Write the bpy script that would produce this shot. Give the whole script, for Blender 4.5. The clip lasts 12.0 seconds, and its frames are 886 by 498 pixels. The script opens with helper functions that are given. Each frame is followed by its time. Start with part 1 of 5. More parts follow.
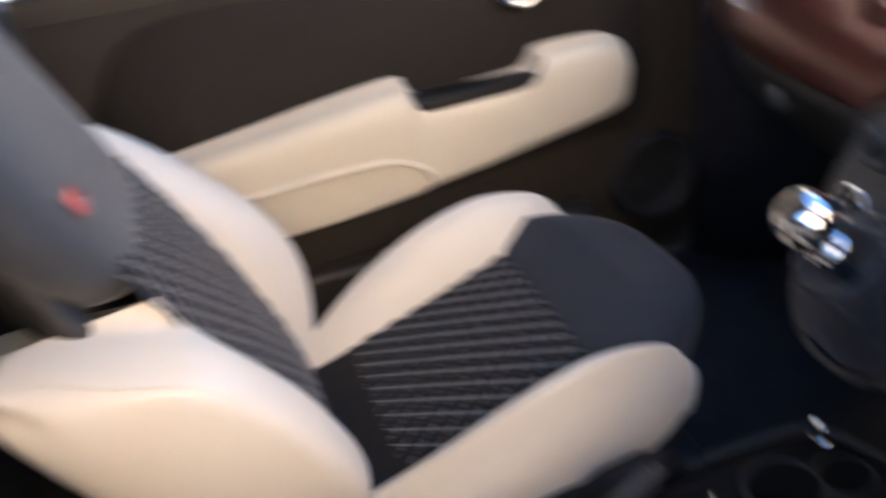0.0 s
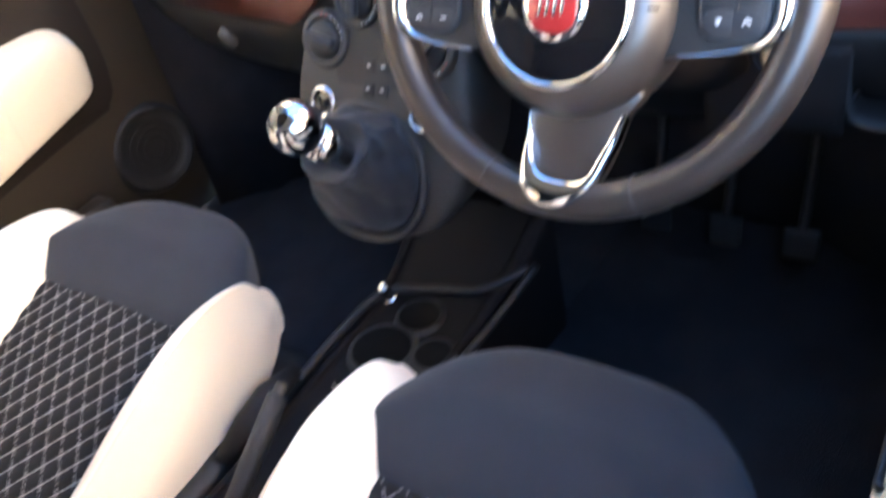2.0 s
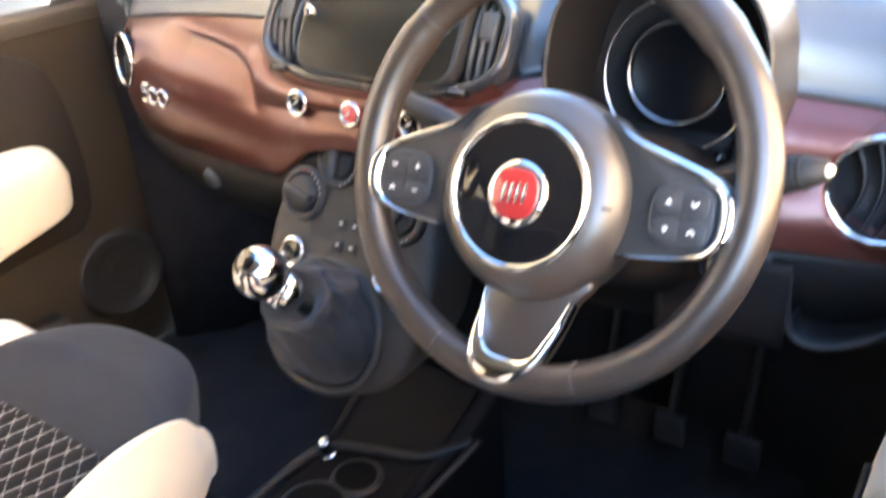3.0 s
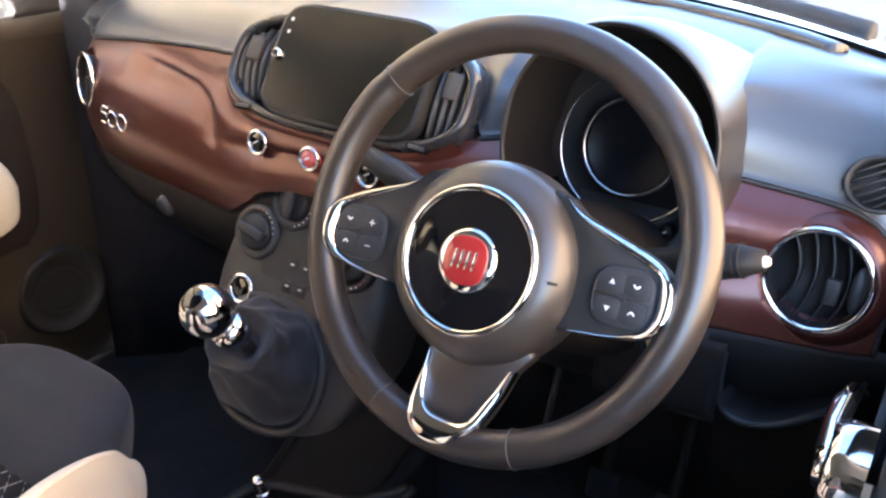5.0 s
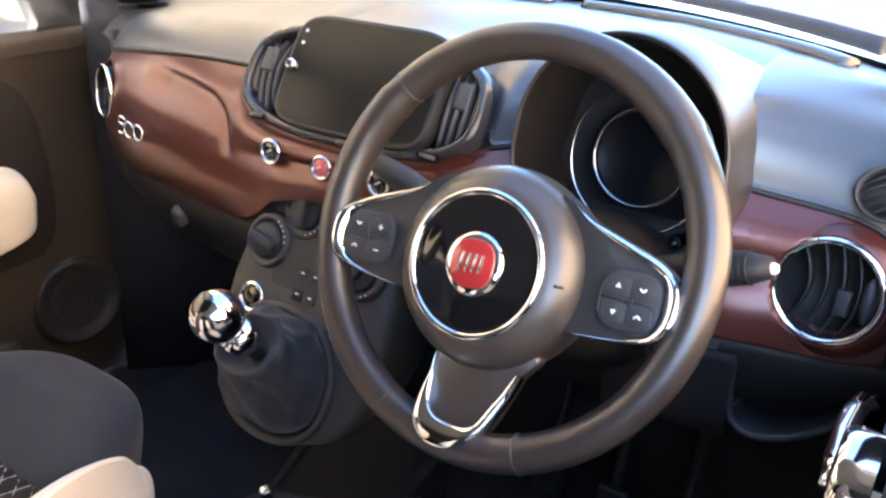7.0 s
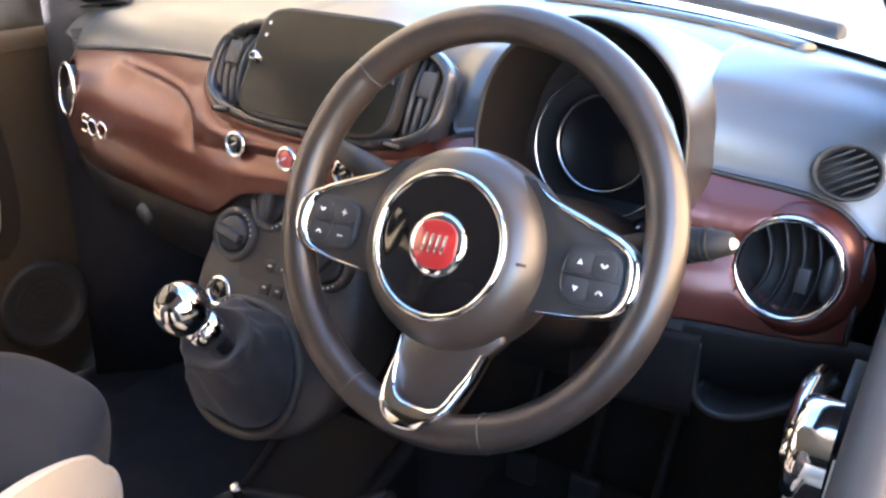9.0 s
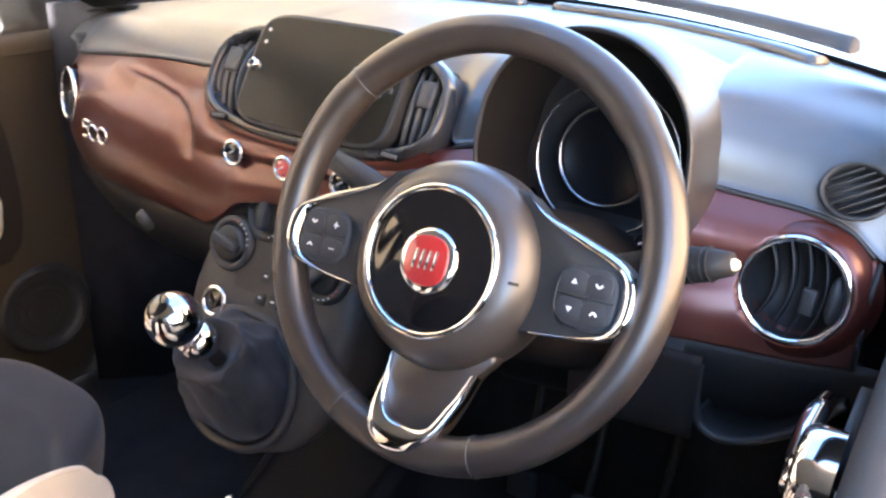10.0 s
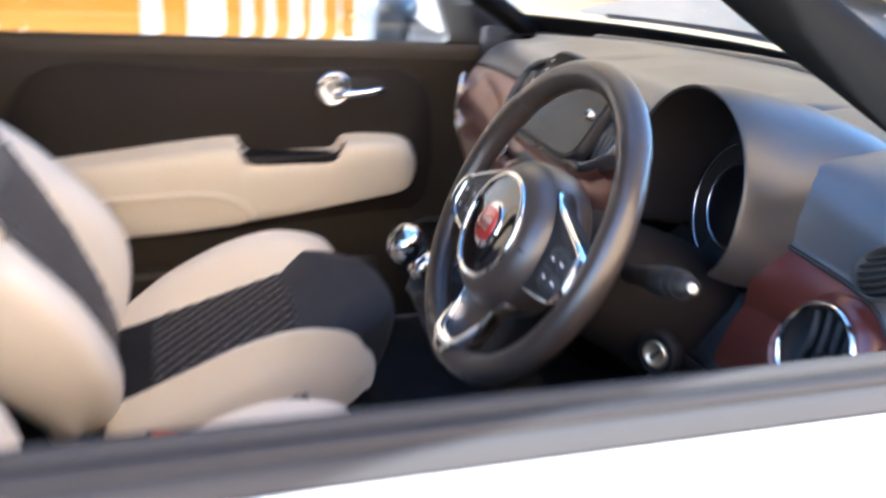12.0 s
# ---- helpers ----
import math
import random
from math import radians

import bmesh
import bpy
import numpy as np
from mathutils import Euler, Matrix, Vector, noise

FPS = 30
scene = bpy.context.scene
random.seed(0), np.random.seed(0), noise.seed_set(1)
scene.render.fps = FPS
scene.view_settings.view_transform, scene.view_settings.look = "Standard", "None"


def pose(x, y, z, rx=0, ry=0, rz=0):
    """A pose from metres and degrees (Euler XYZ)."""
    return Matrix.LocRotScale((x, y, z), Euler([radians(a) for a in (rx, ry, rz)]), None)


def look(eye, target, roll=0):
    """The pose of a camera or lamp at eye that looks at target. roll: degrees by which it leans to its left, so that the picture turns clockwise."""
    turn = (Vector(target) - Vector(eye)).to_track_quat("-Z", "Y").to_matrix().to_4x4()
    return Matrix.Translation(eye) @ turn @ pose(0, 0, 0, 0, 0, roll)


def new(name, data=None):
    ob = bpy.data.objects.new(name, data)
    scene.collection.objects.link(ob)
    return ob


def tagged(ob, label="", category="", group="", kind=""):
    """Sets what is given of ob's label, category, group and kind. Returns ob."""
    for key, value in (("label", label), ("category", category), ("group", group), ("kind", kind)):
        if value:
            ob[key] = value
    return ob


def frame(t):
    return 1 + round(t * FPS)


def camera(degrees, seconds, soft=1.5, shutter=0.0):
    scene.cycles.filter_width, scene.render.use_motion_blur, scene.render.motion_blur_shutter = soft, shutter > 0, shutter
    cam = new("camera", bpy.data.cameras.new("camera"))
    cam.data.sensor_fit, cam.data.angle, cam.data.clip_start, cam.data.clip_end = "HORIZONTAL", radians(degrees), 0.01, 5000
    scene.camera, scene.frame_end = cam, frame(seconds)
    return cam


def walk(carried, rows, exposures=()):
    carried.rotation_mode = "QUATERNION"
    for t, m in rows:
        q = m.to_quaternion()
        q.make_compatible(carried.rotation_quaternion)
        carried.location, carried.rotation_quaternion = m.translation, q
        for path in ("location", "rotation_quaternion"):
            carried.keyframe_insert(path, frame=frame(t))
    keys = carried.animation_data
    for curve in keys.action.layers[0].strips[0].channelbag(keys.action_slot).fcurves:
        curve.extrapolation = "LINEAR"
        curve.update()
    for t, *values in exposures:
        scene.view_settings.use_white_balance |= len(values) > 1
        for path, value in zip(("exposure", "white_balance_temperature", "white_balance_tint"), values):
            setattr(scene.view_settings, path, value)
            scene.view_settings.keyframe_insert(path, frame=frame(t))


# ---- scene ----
cam = camera(54.95, 12.0, soft=2.4, shutter=0.8)
# seconds, place of the eye, heading to the left, tilt upwards, lean to the left
PATH = [
    (0.0, 0.5845, -0.5183, 1.1379, 74.51, -30.36, -7.09),
    (0.3, 0.5813, -0.5204, 1.1178, 62.87, -33.08, -12.21),
    (0.6, 0.5922, -0.5451, 1.1368, 56.15, -35.63, -14.62),
    (1.0, 0.6041, -0.5398, 1.1433, 51.37, -38.95, -19.30),
    (1.5, 0.6215, -0.5484, 1.1497, 46.16, -41.70, -21.44),
    (2.1, 0.6412, -0.5526, 1.1530, 39.24, -36.67, -12.21),
    (2.5, 0.6467, -0.5508, 1.1550, 37.62, -32.11, -7.46),
    (3.0, 0.6590, -0.5580, 1.1628, 35.56, -27.51, -3.80),
    (3.5, 0.6632, -0.5570, 1.1730, 33.35, -23.46, 0.17),
    (5.3, 0.6569, -0.5549, 1.1940, 32.09, -25.96, 2.22),
    (5.5, 0.6528, -0.5526, 1.1930, 32.55, -25.83, 2.30),
    (6.0, 0.6520, -0.5490, 1.1897, 32.85, -25.85, 2.69),
    (6.5, 0.6608, -0.5534, 1.1939, 33.18, -24.71, 2.35),
    (7.0, 0.6708, -0.5599, 1.1791, 33.10, -24.13, 2.23),
    (7.2, 0.6723, -0.5600, 1.1747, 33.06, -24.58, 2.03),
    (8.8, 0.6858, -0.5625, 1.1609, 31.51, -24.00, 1.93),
    (9.0, 0.6849, -0.5623, 1.1604, 31.33, -23.52, 1.97),
    (9.5, 0.6795, -0.5516, 1.1639, 30.90, -23.13, 2.07),
    (10.0, 0.6884, -0.5347, 1.1610, 32.41, -23.20, 2.37),
    (10.2, 0.7116, -0.5145, 1.1687, 34.82, -23.88, 2.09),
    (10.5, 0.7642, -0.4553, 1.1751, 40.86, -24.68, 1.98),
    (11.0, 0.8586, -0.4297, 1.1946, 49.74, -24.70, 1.82),
    (11.2, 0.8956, -0.4472, 1.1906, 52.48, -23.69, 1.85),
    (11.4, 0.9372, -0.4633, 1.1913, 54.88, -23.77, 2.59),
    (11.5, 0.9603, -0.4603, 1.1983, 56.90, -24.28, 2.34),
    (11.6, 0.9888, -0.4555, 1.1961, 59.18, -24.16, 3.33),
    (11.8, 1.0554, -0.4076, 1.2073, 65.35, -22.21, 2.98),
    (12.0, 1.1462, -0.3686, 1.2158, 70.41, -22.55, 4.77),
]


def aim(x, y, z, yaw, pitch, roll):
    a, b = radians(yaw), radians(pitch)
    way = Vector((-math.sin(a) * math.cos(b), math.cos(a) * math.cos(b), math.sin(b)))
    return look((x, y, z), Vector((x, y, z)) + way, roll)


# seconds, stops, kelvin, tint
EXPOSURES = [(0.0, 3.25, 5300, 10), (0.5, 3.45, 5300, 10), (1.0, 3.62, 5350, 11), (1.6, 3.92, 5400, 9), (2.1, 4.70, 5700, 10), (2.5, 4.98, 6200, 11), (3.0, 4.84, 6250, 9), (3.5, 4.56, 6250, 10),
             (5.5, 4.08, 6150, 13), (7.0, 4.18, 6130, 13), (10.5, 4.33, 6150, 13), (11.2, 4.05, 5700, 12), (12.0, 3.36, 5350, 11)]
walk(cam, [(t, aim(*row)) for t, *row in PATH], EXPOSURES)

# ---- daylight: a low sun stands behind the car, so that the cabin lies in the shade of the roof ----
SUN_UP, SUN_LEFT = 22.0, -2.6
to_sun = Vector((-math.sin(radians(SUN_LEFT)) * math.cos(radians(SUN_UP)),
                 -math.cos(radians(SUN_LEFT)) * math.cos(radians(SUN_UP)), math.sin(radians(SUN_UP))))
world = bpy.data.worlds.new("world")
scene.world = world
world.use_nodes = True
sky = world.node_tree.nodes.new("ShaderNodeTexSky")
sky.sky_type, sky.sun_disc = "NISHITA", False
sky.sun_elevation = radians(SUN_UP)
sky.sun_rotation = math.atan2(to_sun.x, to_sun.y)
sky.dust_density, sky.ozone_density = 0.3, 3.0
back = world.node_tree.nodes["Background"]
back.inputs["Strength"].default_value = 0.12
world.node_tree.links.new(sky.outputs[0], back.inputs["Color"])
sun = new("sun", bpy.data.lights.new("sun", "SUN"))
sun.data.energy, sun.data.angle, sun.data.color = 5.0, radians(0.6), (1.0, 0.93, 0.82)
sun.matrix_world = look((0, 0, 8), Vector((0, 0, 8)) - to_sun)


# ---- materials ----
def surface(name, colour, rough=0.5, metal=0.0, second=None, scale=30.0, fine=900.0, bump=0.15, mix=0.5, relief=0.0006,
            sheen=0.0, coat=0.0, coat_rough=0.03, spec=0.5, wear=0.12):
    """A surface with stains at a large scale and grain at a small one."""
    m = bpy.data.materials.new(name)
    m.use_nodes = True
    t = m.node_tree
    n, link = t.nodes, t.links.new
    p = n["Principled BSDF"]
    place = n.new("ShaderNodeTexCoord")
    big, small = n.new("ShaderNodeTexNoise"), n.new("ShaderNodeTexNoise")
    big.inputs["Scale"].default_value, big.inputs["Detail"].default_value = scale, 5.0
    small.inputs["Scale"].default_value, small.inputs["Detail"].default_value = fine, 3.0
    for tex in (big, small):
        link(place.outputs["Object"], tex.inputs["Vector"])
    blend = n.new("ShaderNodeMix")
    blend.data_type = "RGBA"
    second = second or tuple(c * (1 - wear) for c in colour)
    blend.inputs[6].default_value, blend.inputs[7].default_value = (*colour, 1), (*second, 1)
    ramp = n.new("ShaderNodeMapRange")
    ramp.inputs[1].default_value, ramp.inputs[2].default_value = 0.35, 0.65
    ramp.inputs[4].default_value = mix * 2
    link(big.outputs["Fac"], ramp.inputs[0])
    grain = n.new("ShaderNodeMath")
    grain.operation = "MULTIPLY"
    link(ramp.outputs[0], grain.inputs[0])
    link(small.outputs["Fac"], grain.inputs[1])
    link(grain.outputs[0], blend.inputs[0])
    link(blend.outputs[2], p.inputs["Base Color"])
    shine = n.new("ShaderNodeMapRange")
    shine.inputs[3].default_value, shine.inputs[4].default_value = max(rough - 0.07, 0.0), min(rough + 0.07, 1.0)
    link(big.outputs["Fac"], shine.inputs[0])
    link(shine.outputs[0], p.inputs["Roughness"])
    p.inputs["Metallic"].default_value = metal
    p.inputs["Specular IOR Level"].default_value = spec
    p.inputs["Sheen Weight"].default_value = sheen
    p.inputs["Coat Weight"].default_value = coat
    p.inputs["Coat Roughness"].default_value = coat_rough
    if bump:
        dent = n.new("ShaderNodeBump")
        dent.inputs["Strength"].default_value, dent.inputs["Distance"].default_value = bump, relief
        link(small.outputs["Fac"], dent.inputs["Height"])
        link(dent.outputs[0], p.inputs["Normal"])
    return m


def clear(name, tint=(0.95, 0.97, 0.96)):
    m = bpy.data.materials.new(name)
    m.use_nodes = True
    p = m.node_tree.nodes["Principled BSDF"]
    p.inputs["Base Color"].default_value = (*tint, 1)
    p.inputs["Roughness"].default_value = 0.0
    p.inputs["Transmission Weight"].default_value = 1.0
    p.inputs["IOR"].default_value = 1.3
    return m


GRAINED = surface("grained black plastic", (0.017, 0.0165, 0.0165), 0.56, scale=9, fine=1500, bump=0.35, relief=0.0004)
DASH_TOP = surface("soft charcoal dashboard plastic", (0.040, 0.040, 0.043), 0.40, scale=6, fine=1300, bump=0.06, relief=0.0002, spec=1.0)
HOOD = surface("charcoal hood plastic", (0.030, 0.028, 0.027), 0.40, scale=6, fine=1300, bump=0.06, relief=0.0002, spec=0.58)
DARK = surface("dark plastic", (0.013, 0.0122, 0.012), 0.55, scale=14, fine=900, spec=0.3)
TRIM_GLOSS = surface("dark satin trim", (0.030, 0.031, 0.034), 0.26, scale=12, fine=1100, bump=0.03, spec=0.6)
CONSOLE = surface("dark grey brown plastic", (0.046, 0.042, 0.038), 0.5, scale=12, fine=1300, bump=0.2, relief=0.0003, spec=0.4)
VENT = surface("grey brown vent plastic", (0.055, 0.050, 0.045), 0.45, scale=12, fine=1100, bump=0.1)
PAD = surface("dark grey rubber buttons", (0.030, 0.031, 0.034), 0.55, scale=14, fine=1100, bump=0.12, spec=0.35)
SATIN = surface("satin grey plastic", (0.06, 0.06, 0.062), 0.42, scale=12, fine=1100, bump=0.12)
LEATHER = surface("dark brown grey leather", (0.030, 0.0235, 0.0195), 0.36, scale=16, fine=700, bump=0.22, spec=0.75, relief=0.0005, second=(0.021, 0.0165, 0.0135))
HUB = surface("moulded charcoal airbag cover", (0.037, 0.030, 0.025), 0.36, scale=20, fine=1200, bump=0.2, relief=0.0003, spec=0.8)
PAINT = surface("pearl burgundy trim paint", (0.092, 0.023, 0.016), 0.35, metal=0.5, scale=5, fine=2500, bump=0.03, coat=0.42, coat_rough=0.18, second=(0.078, 0.020, 0.014))
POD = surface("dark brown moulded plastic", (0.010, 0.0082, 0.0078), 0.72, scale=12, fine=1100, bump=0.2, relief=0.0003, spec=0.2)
DIAL = surface("black display glass", (0.004, 0.004, 0.005), 0.30, scale=8, fine=200, bump=0.0, spec=0.12)
CHROME = surface("chrome", (0.82, 0.83, 0.85), 0.06, metal=1.0, scale=40, fine=300, bump=0.0, wear=0.05)
SATIN_CHROME = surface("satin chrome", (0.7, 0.7, 0.72), 0.22, metal=1.0, scale=30, fine=400, bump=0.0, wear=0.08)
GLOSS = surface("gloss black", (0.006, 0.006, 0.007), 0.07, scale=10, fine=200, bump=0.0, coat=0.4)
SCREEN = surface("switched off glass display", (0.013, 0.013, 0.010), 0.2, scale=4, fine=60, bump=0.0, spec=0.18)
RED = surface("red enamel", (0.32, 0.026, 0.026), 0.18, scale=60, fine=500, bump=0.0, coat=0.6)
RED_BUTTON = surface("translucent red plastic", (0.55, 0.09, 0.08), 0.22, scale=50, fine=500, bump=0.0, coat=0.5)
CREAM = surface("ivory leather", (0.86, 0.79, 0.68), 0.46, scale=9, fine=650, bump=0.28, relief=0.0005, second=(0.82, 0.74, 0.62), mix=0.4)
CREAM_TRIM = surface("ivory door trim leather", (0.8, 0.73, 0.6), 0.42, scale=8, fine=800, bump=0.2, relief=0.0004, second=(0.77, 0.69, 0.55), mix=0.4)
CLOTH = surface("charcoal woven cloth", (0.021, 0.026, 0.036), 0.88, scale=22, fine=1600, bump=0.6, relief=0.0005, sheen=0.12, spec=0.3)
QUILT = surface("black quilted cloth", (0.009, 0.009, 0.0105), 0.85, scale=26, fine=1500, bump=0.6, relief=0.0005, sheen=0.06, spec=0.25)
GREY_CLOTH = surface("mid grey woven cloth", (0.036, 0.038, 0.043), 0.85, scale=20, fine=1500, bump=0.6, relief=0.0005, sheen=0.3)
BOOT = surface("charcoal gaiter cloth", (0.030, 0.030, 0.033), 0.8, scale=30, fine=900, bump=0.5, relief=0.0006, spec=0.25, sheen=0.1)
THREAD = surface("pale grey thread", (0.34, 0.34, 0.35), 0.7, scale=200, fine=2500, bump=0.2)
CARPET = surface("black carpet", (0.025, 0.024, 0.028), 0.95, scale=18, fine=420, bump=0.9, relief=0.003, spec=0.15, second=(0.044, 0.042, 0.046))
LINING = surface("grey headlining", (0.3, 0.295, 0.285), 0.9, scale=8, fine=900, bump=0.4)
SILL_GREY = surface("grey door capping", (0.042, 0.041, 0.040), 0.75, spec=0.3, scale=7, fine=1200, bump=0.2)
DOOR_GREY = surface("grey grained door trim", (0.038, 0.031, 0.023), 0.5, scale=7, fine=1300, bump=0.3)
DOOR_INSET = surface("dark door inset cloth", (0.021, 0.017, 0.014), 0.7, scale=9, fine=1400, bump=0.4, spec=0.3)
RUBBER = surface("black rubber", (0.015, 0.015, 0.016), 0.6, scale=20, fine=500)
BODY = surface("white car paint", (0.78, 0.76, 0.74), 0.22, scale=3, fine=3000, bump=0.0, coat=0.6, wear=0.03)
LEGEND = surface("white printed legend", (0.75, 0.75, 0.75), 0.6, scale=100, fine=900, bump=0.0)
ORANGE = surface("orange plastic", (0.75, 0.11, 0.02), 0.4, scale=40, fine=700, bump=0.05)
BRASS = surface("key metal", (0.78, 0.66, 0.46), 0.42, metal=1.0, scale=90, fine=900, bump=0.0)
PAVING = surface("grey asphalt", (0.062, 0.060, 0.058), 0.9, scale=1.5, fine=160, bump=0.8, relief=0.004, second=(0.045, 0.044, 0.043))
WALL_WHITE = surface("white painted wall", (0.74, 0.60, 0.38), 0.8, scale=1.2, fine=90, bump=0.3, relief=0.002)
WALL_WARM = surface("sandy render", (0.86, 0.60, 0.37), 0.85, scale=1.0, fine=80, bump=0.4, relief=0.003)
SIGN_WHITE = surface("white sign face", (0.66, 0.65, 0.62), 0.6, scale=2, fine=120, bump=0.0)
YELLOW = surface("yellow vinyl", (0.37, 0.165, 0.004), 0.5, scale=4, fine=200, bump=0.0)
SHELL = surface("dark blue grey paint", (0.05, 0.06, 0.075), 0.3, scale=6, fine=1500, bump=0.0, coat=0.4)
BLACK = surface("black felt", (0.006, 0.006, 0.006), 0.9, scale=20, fine=700, bump=0.2, spec=0.1)
MIRROR = surface("mirror", (0.9, 0.9, 0.9), 0.01, metal=1.0, scale=5, fine=20, bump=0.0, wear=0.0)
GLASS = clear("window glass")
TINTED = clear("tinted side glass", (0.75, 0.78, 0.77))


# ---- building helpers ----
def shape(bm, smooth=True):
    me = bpy.data.meshes.new("mesh")
    bmesh.ops.recalc_face_normals(bm, faces=bm.faces)
    bm.to_mesh(me)
    bm.free()
    if smooth:
        for f in me.polygons:
            f.use_smooth = True
    return me


def part(name, bm, material, parent=None, label="", smooth=True, at=None, sharp=0):
    """Links a bmesh as one mesh object under a thing or a part."""
    me = shape(bm, smooth)
    if sharp:
        me.set_sharp_from_angle(angle=radians(sharp))
    me.materials.append(material)
    me.name = name
    ob = new(name, me)
    if at is not None:
        ob.matrix_basis = at
    if parent is not None:
        ob.parent = parent
    if label:
        ob["label"] = label
    return ob


def thing(name, label, category, at=None, group="", kind=""):
    ob = new(name)
    ob.empty_display_size = 0.05
    if at is not None:
        ob.matrix_basis = at
    return tagged(ob, label, category, group, kind)


def spline(points, count, closed=False):
    """A smooth curve through the points, as count samples (Catmull-Rom)."""
    p = np.asarray(points, float)
    n = len(p)
    if closed:
        q = np.concatenate([p[-1:], p, p[:2]])
        s = np.linspace(0, n, count, endpoint=False)
    else:
        q = np.concatenate([2 * p[:1] - p[1:2], p, 2 * p[-1:] - p[-2:-1]])
        s = np.linspace(0, n - 1, count)
    i = np.minimum(s.astype(int), (n if closed else n - 1) - 1)
    u = (s - i).reshape((-1,) + (1,) * (p.ndim - 1))
    a, b, c, d = q[i], q[i + 1], q[i + 2], q[i + 3]
    return 0.5 * (2 * b + (c - a) * u + (2 * a - 5 * b + 4 * c - d) * u ** 2 + (3 * b - a - 3 * c + d) * u ** 3)


def sheet(grid, wrap=False, caps=False, bm=None, ring=False):
    """Faces over a grid of places (rows, columns, 3); wrap joins last column to first, ring joins last row to first."""
    bm = bm or bmesh.new()
    rows = [[bm.verts.new(v) for v in row] for row in grid]
    for a, b in zip(rows, rows[1:] + (rows[:1] if ring else [])):
        m = len(a)
        for k in range(m if wrap else m - 1):
            j = (k + 1) % m
            bm.faces.new((a[k], a[j], b[j], b[k]))
    if caps:
        bm.faces.new(rows[0][::-1])
        bm.faces.new(rows[-1])
    return bm


def loft(rings, along, around, caps=True):
    """A closed skin through rings of control points."""
    r = np.asarray(rings, float)
    r = spline(r, along)
    r = np.stack([spline(x, around, closed=True) for x in r])
    return sheet(r, wrap=True, caps=caps)


def thicken(bm, depth):
    bmesh.ops.recalc_face_normals(bm, faces=bm.faces)
    bmesh.ops.solidify(bm, geom=bm.faces[:], thickness=depth)
    return bm


def box(x0, x1, y0, y1, z0, z1, bevel=0.004, segments=2, bm=None):
    bm2 = bmesh.new()
    bmesh.ops.create_cube(bm2, size=1, matrix=Matrix.Translation(((x0 + x1) / 2, (y0 + y1) / 2, (z0 + z1) / 2)) @ Matrix.Diagonal((x1 - x0, y1 - y0, z1 - z0, 1)))
    if bevel:
        bmesh.ops.bevel(bm2, geom=bm2.edges[:], offset=bevel, segments=segments, affect="EDGES", profile=0.6)
    if bm is None:
        return bm2
    me = bpy.data.meshes.new("tmp")
    bm2.to_mesh(me)
    bm2.free()
    bm.from_mesh(me)
    bpy.data.meshes.remove(me)
    return bm


def lathe(profile, steps=48, smooth=0, bm=None):
    """A turned body about the z axis from (radius, height) pairs; a radius of 0 closes it."""
    p = np.asarray(profile, float)
    if smooth:
        p = spline(p, smooth)
    bm = bm or bmesh.new()
    a = np.linspace(0, 2 * np.pi, steps, endpoint=False)
    rows = []
    for r, h in p:
        if r < 1e-5:
            rows.append([bm.verts.new((0, 0, h))])
        else:
            rows.append([bm.verts.new((r * np.cos(k), r * np.sin(k), h)) for k in a])
    for s, t in zip(rows, rows[1:]):
        for k in range(steps):
            j = (k + 1) % steps
            quad = [s[k % len(s)], s[j % len(s)], t[j % len(t)], t[k % len(t)]]
            quad = list(dict.fromkeys(quad))
            if len(quad) > 2:
                bm.faces.new(quad)
    return bm


def torus(R, r, steps=96, sides=16, sx=1.0, sy=1.0, bm=None):
    a, b = np.linspace(0, 2 * np.pi, steps, endpoint=False), np.linspace(0, 2 * np.pi, sides, endpoint=False)
    g = np.array([[((R + r * np.cos(q)) * np.cos(p) * sx, (R + r * np.cos(q)) * np.sin(p) * sy, r * np.sin(q)) for q in b] for p in a])
    return sheet(g, wrap=True, ring=True, bm=bm)


def tube(points, r, count=24, sides=8, closed=False, bm=None, flat=1.0, up=(0, 0, 1)):
    """A round (or flattened) bar along a smooth curve; r is one radius or one for each sample."""
    p = spline(points, count, closed) if count else np.asarray(points, float)
    n = len(p)
    rr = np.broadcast_to(np.asarray(r, float), (n,))
    d = np.roll(p, -1, 0) - np.roll(p, 1, 0) if closed else np.gradient(p, axis=0)
    d /= np.linalg.norm(d, axis=1)[:, None] + 1e-9
    s = np.cross(d, np.asarray(up, float))
    s /= np.linalg.norm(s, axis=1)[:, None] + 1e-9
    t = np.cross(s, d)
    a = np.linspace(0, 2 * np.pi, sides, endpoint=False)
    g = p[:, None] + rr[:, None, None] * (np.cos(a)[None, :, None] * s[:, None] + flat * np.sin(a)[None, :, None] * t[:, None])
    return sheet(g, wrap=True, caps=not closed, ring=closed, bm=bm)


def plate(outline, depth, count=48, bevel=0.002, smooth=True, base=0.0):
    """A flat piece of that depth (along z, from base up) with a smooth outline and eased edges."""
    o = spline(outline, count, closed=True) if smooth else np.asarray(outline, float)
    bm = bmesh.new()
    c = o.mean(0)
    rows = []
    for shrink, h in ((0.0, 0.0), (0.0, depth - bevel), (bevel * 0.3, depth - bevel * 0.3), (bevel, depth)):
        away = o - c
        q = c + away * (1 - shrink / (np.linalg.norm(away, axis=1)[:, None] + 1e-9))
        rows.append(np.column_stack([q, np.full(len(q), base + h)]))
    return sheet(np.array(rows), wrap=True, caps=True, bm=bm)


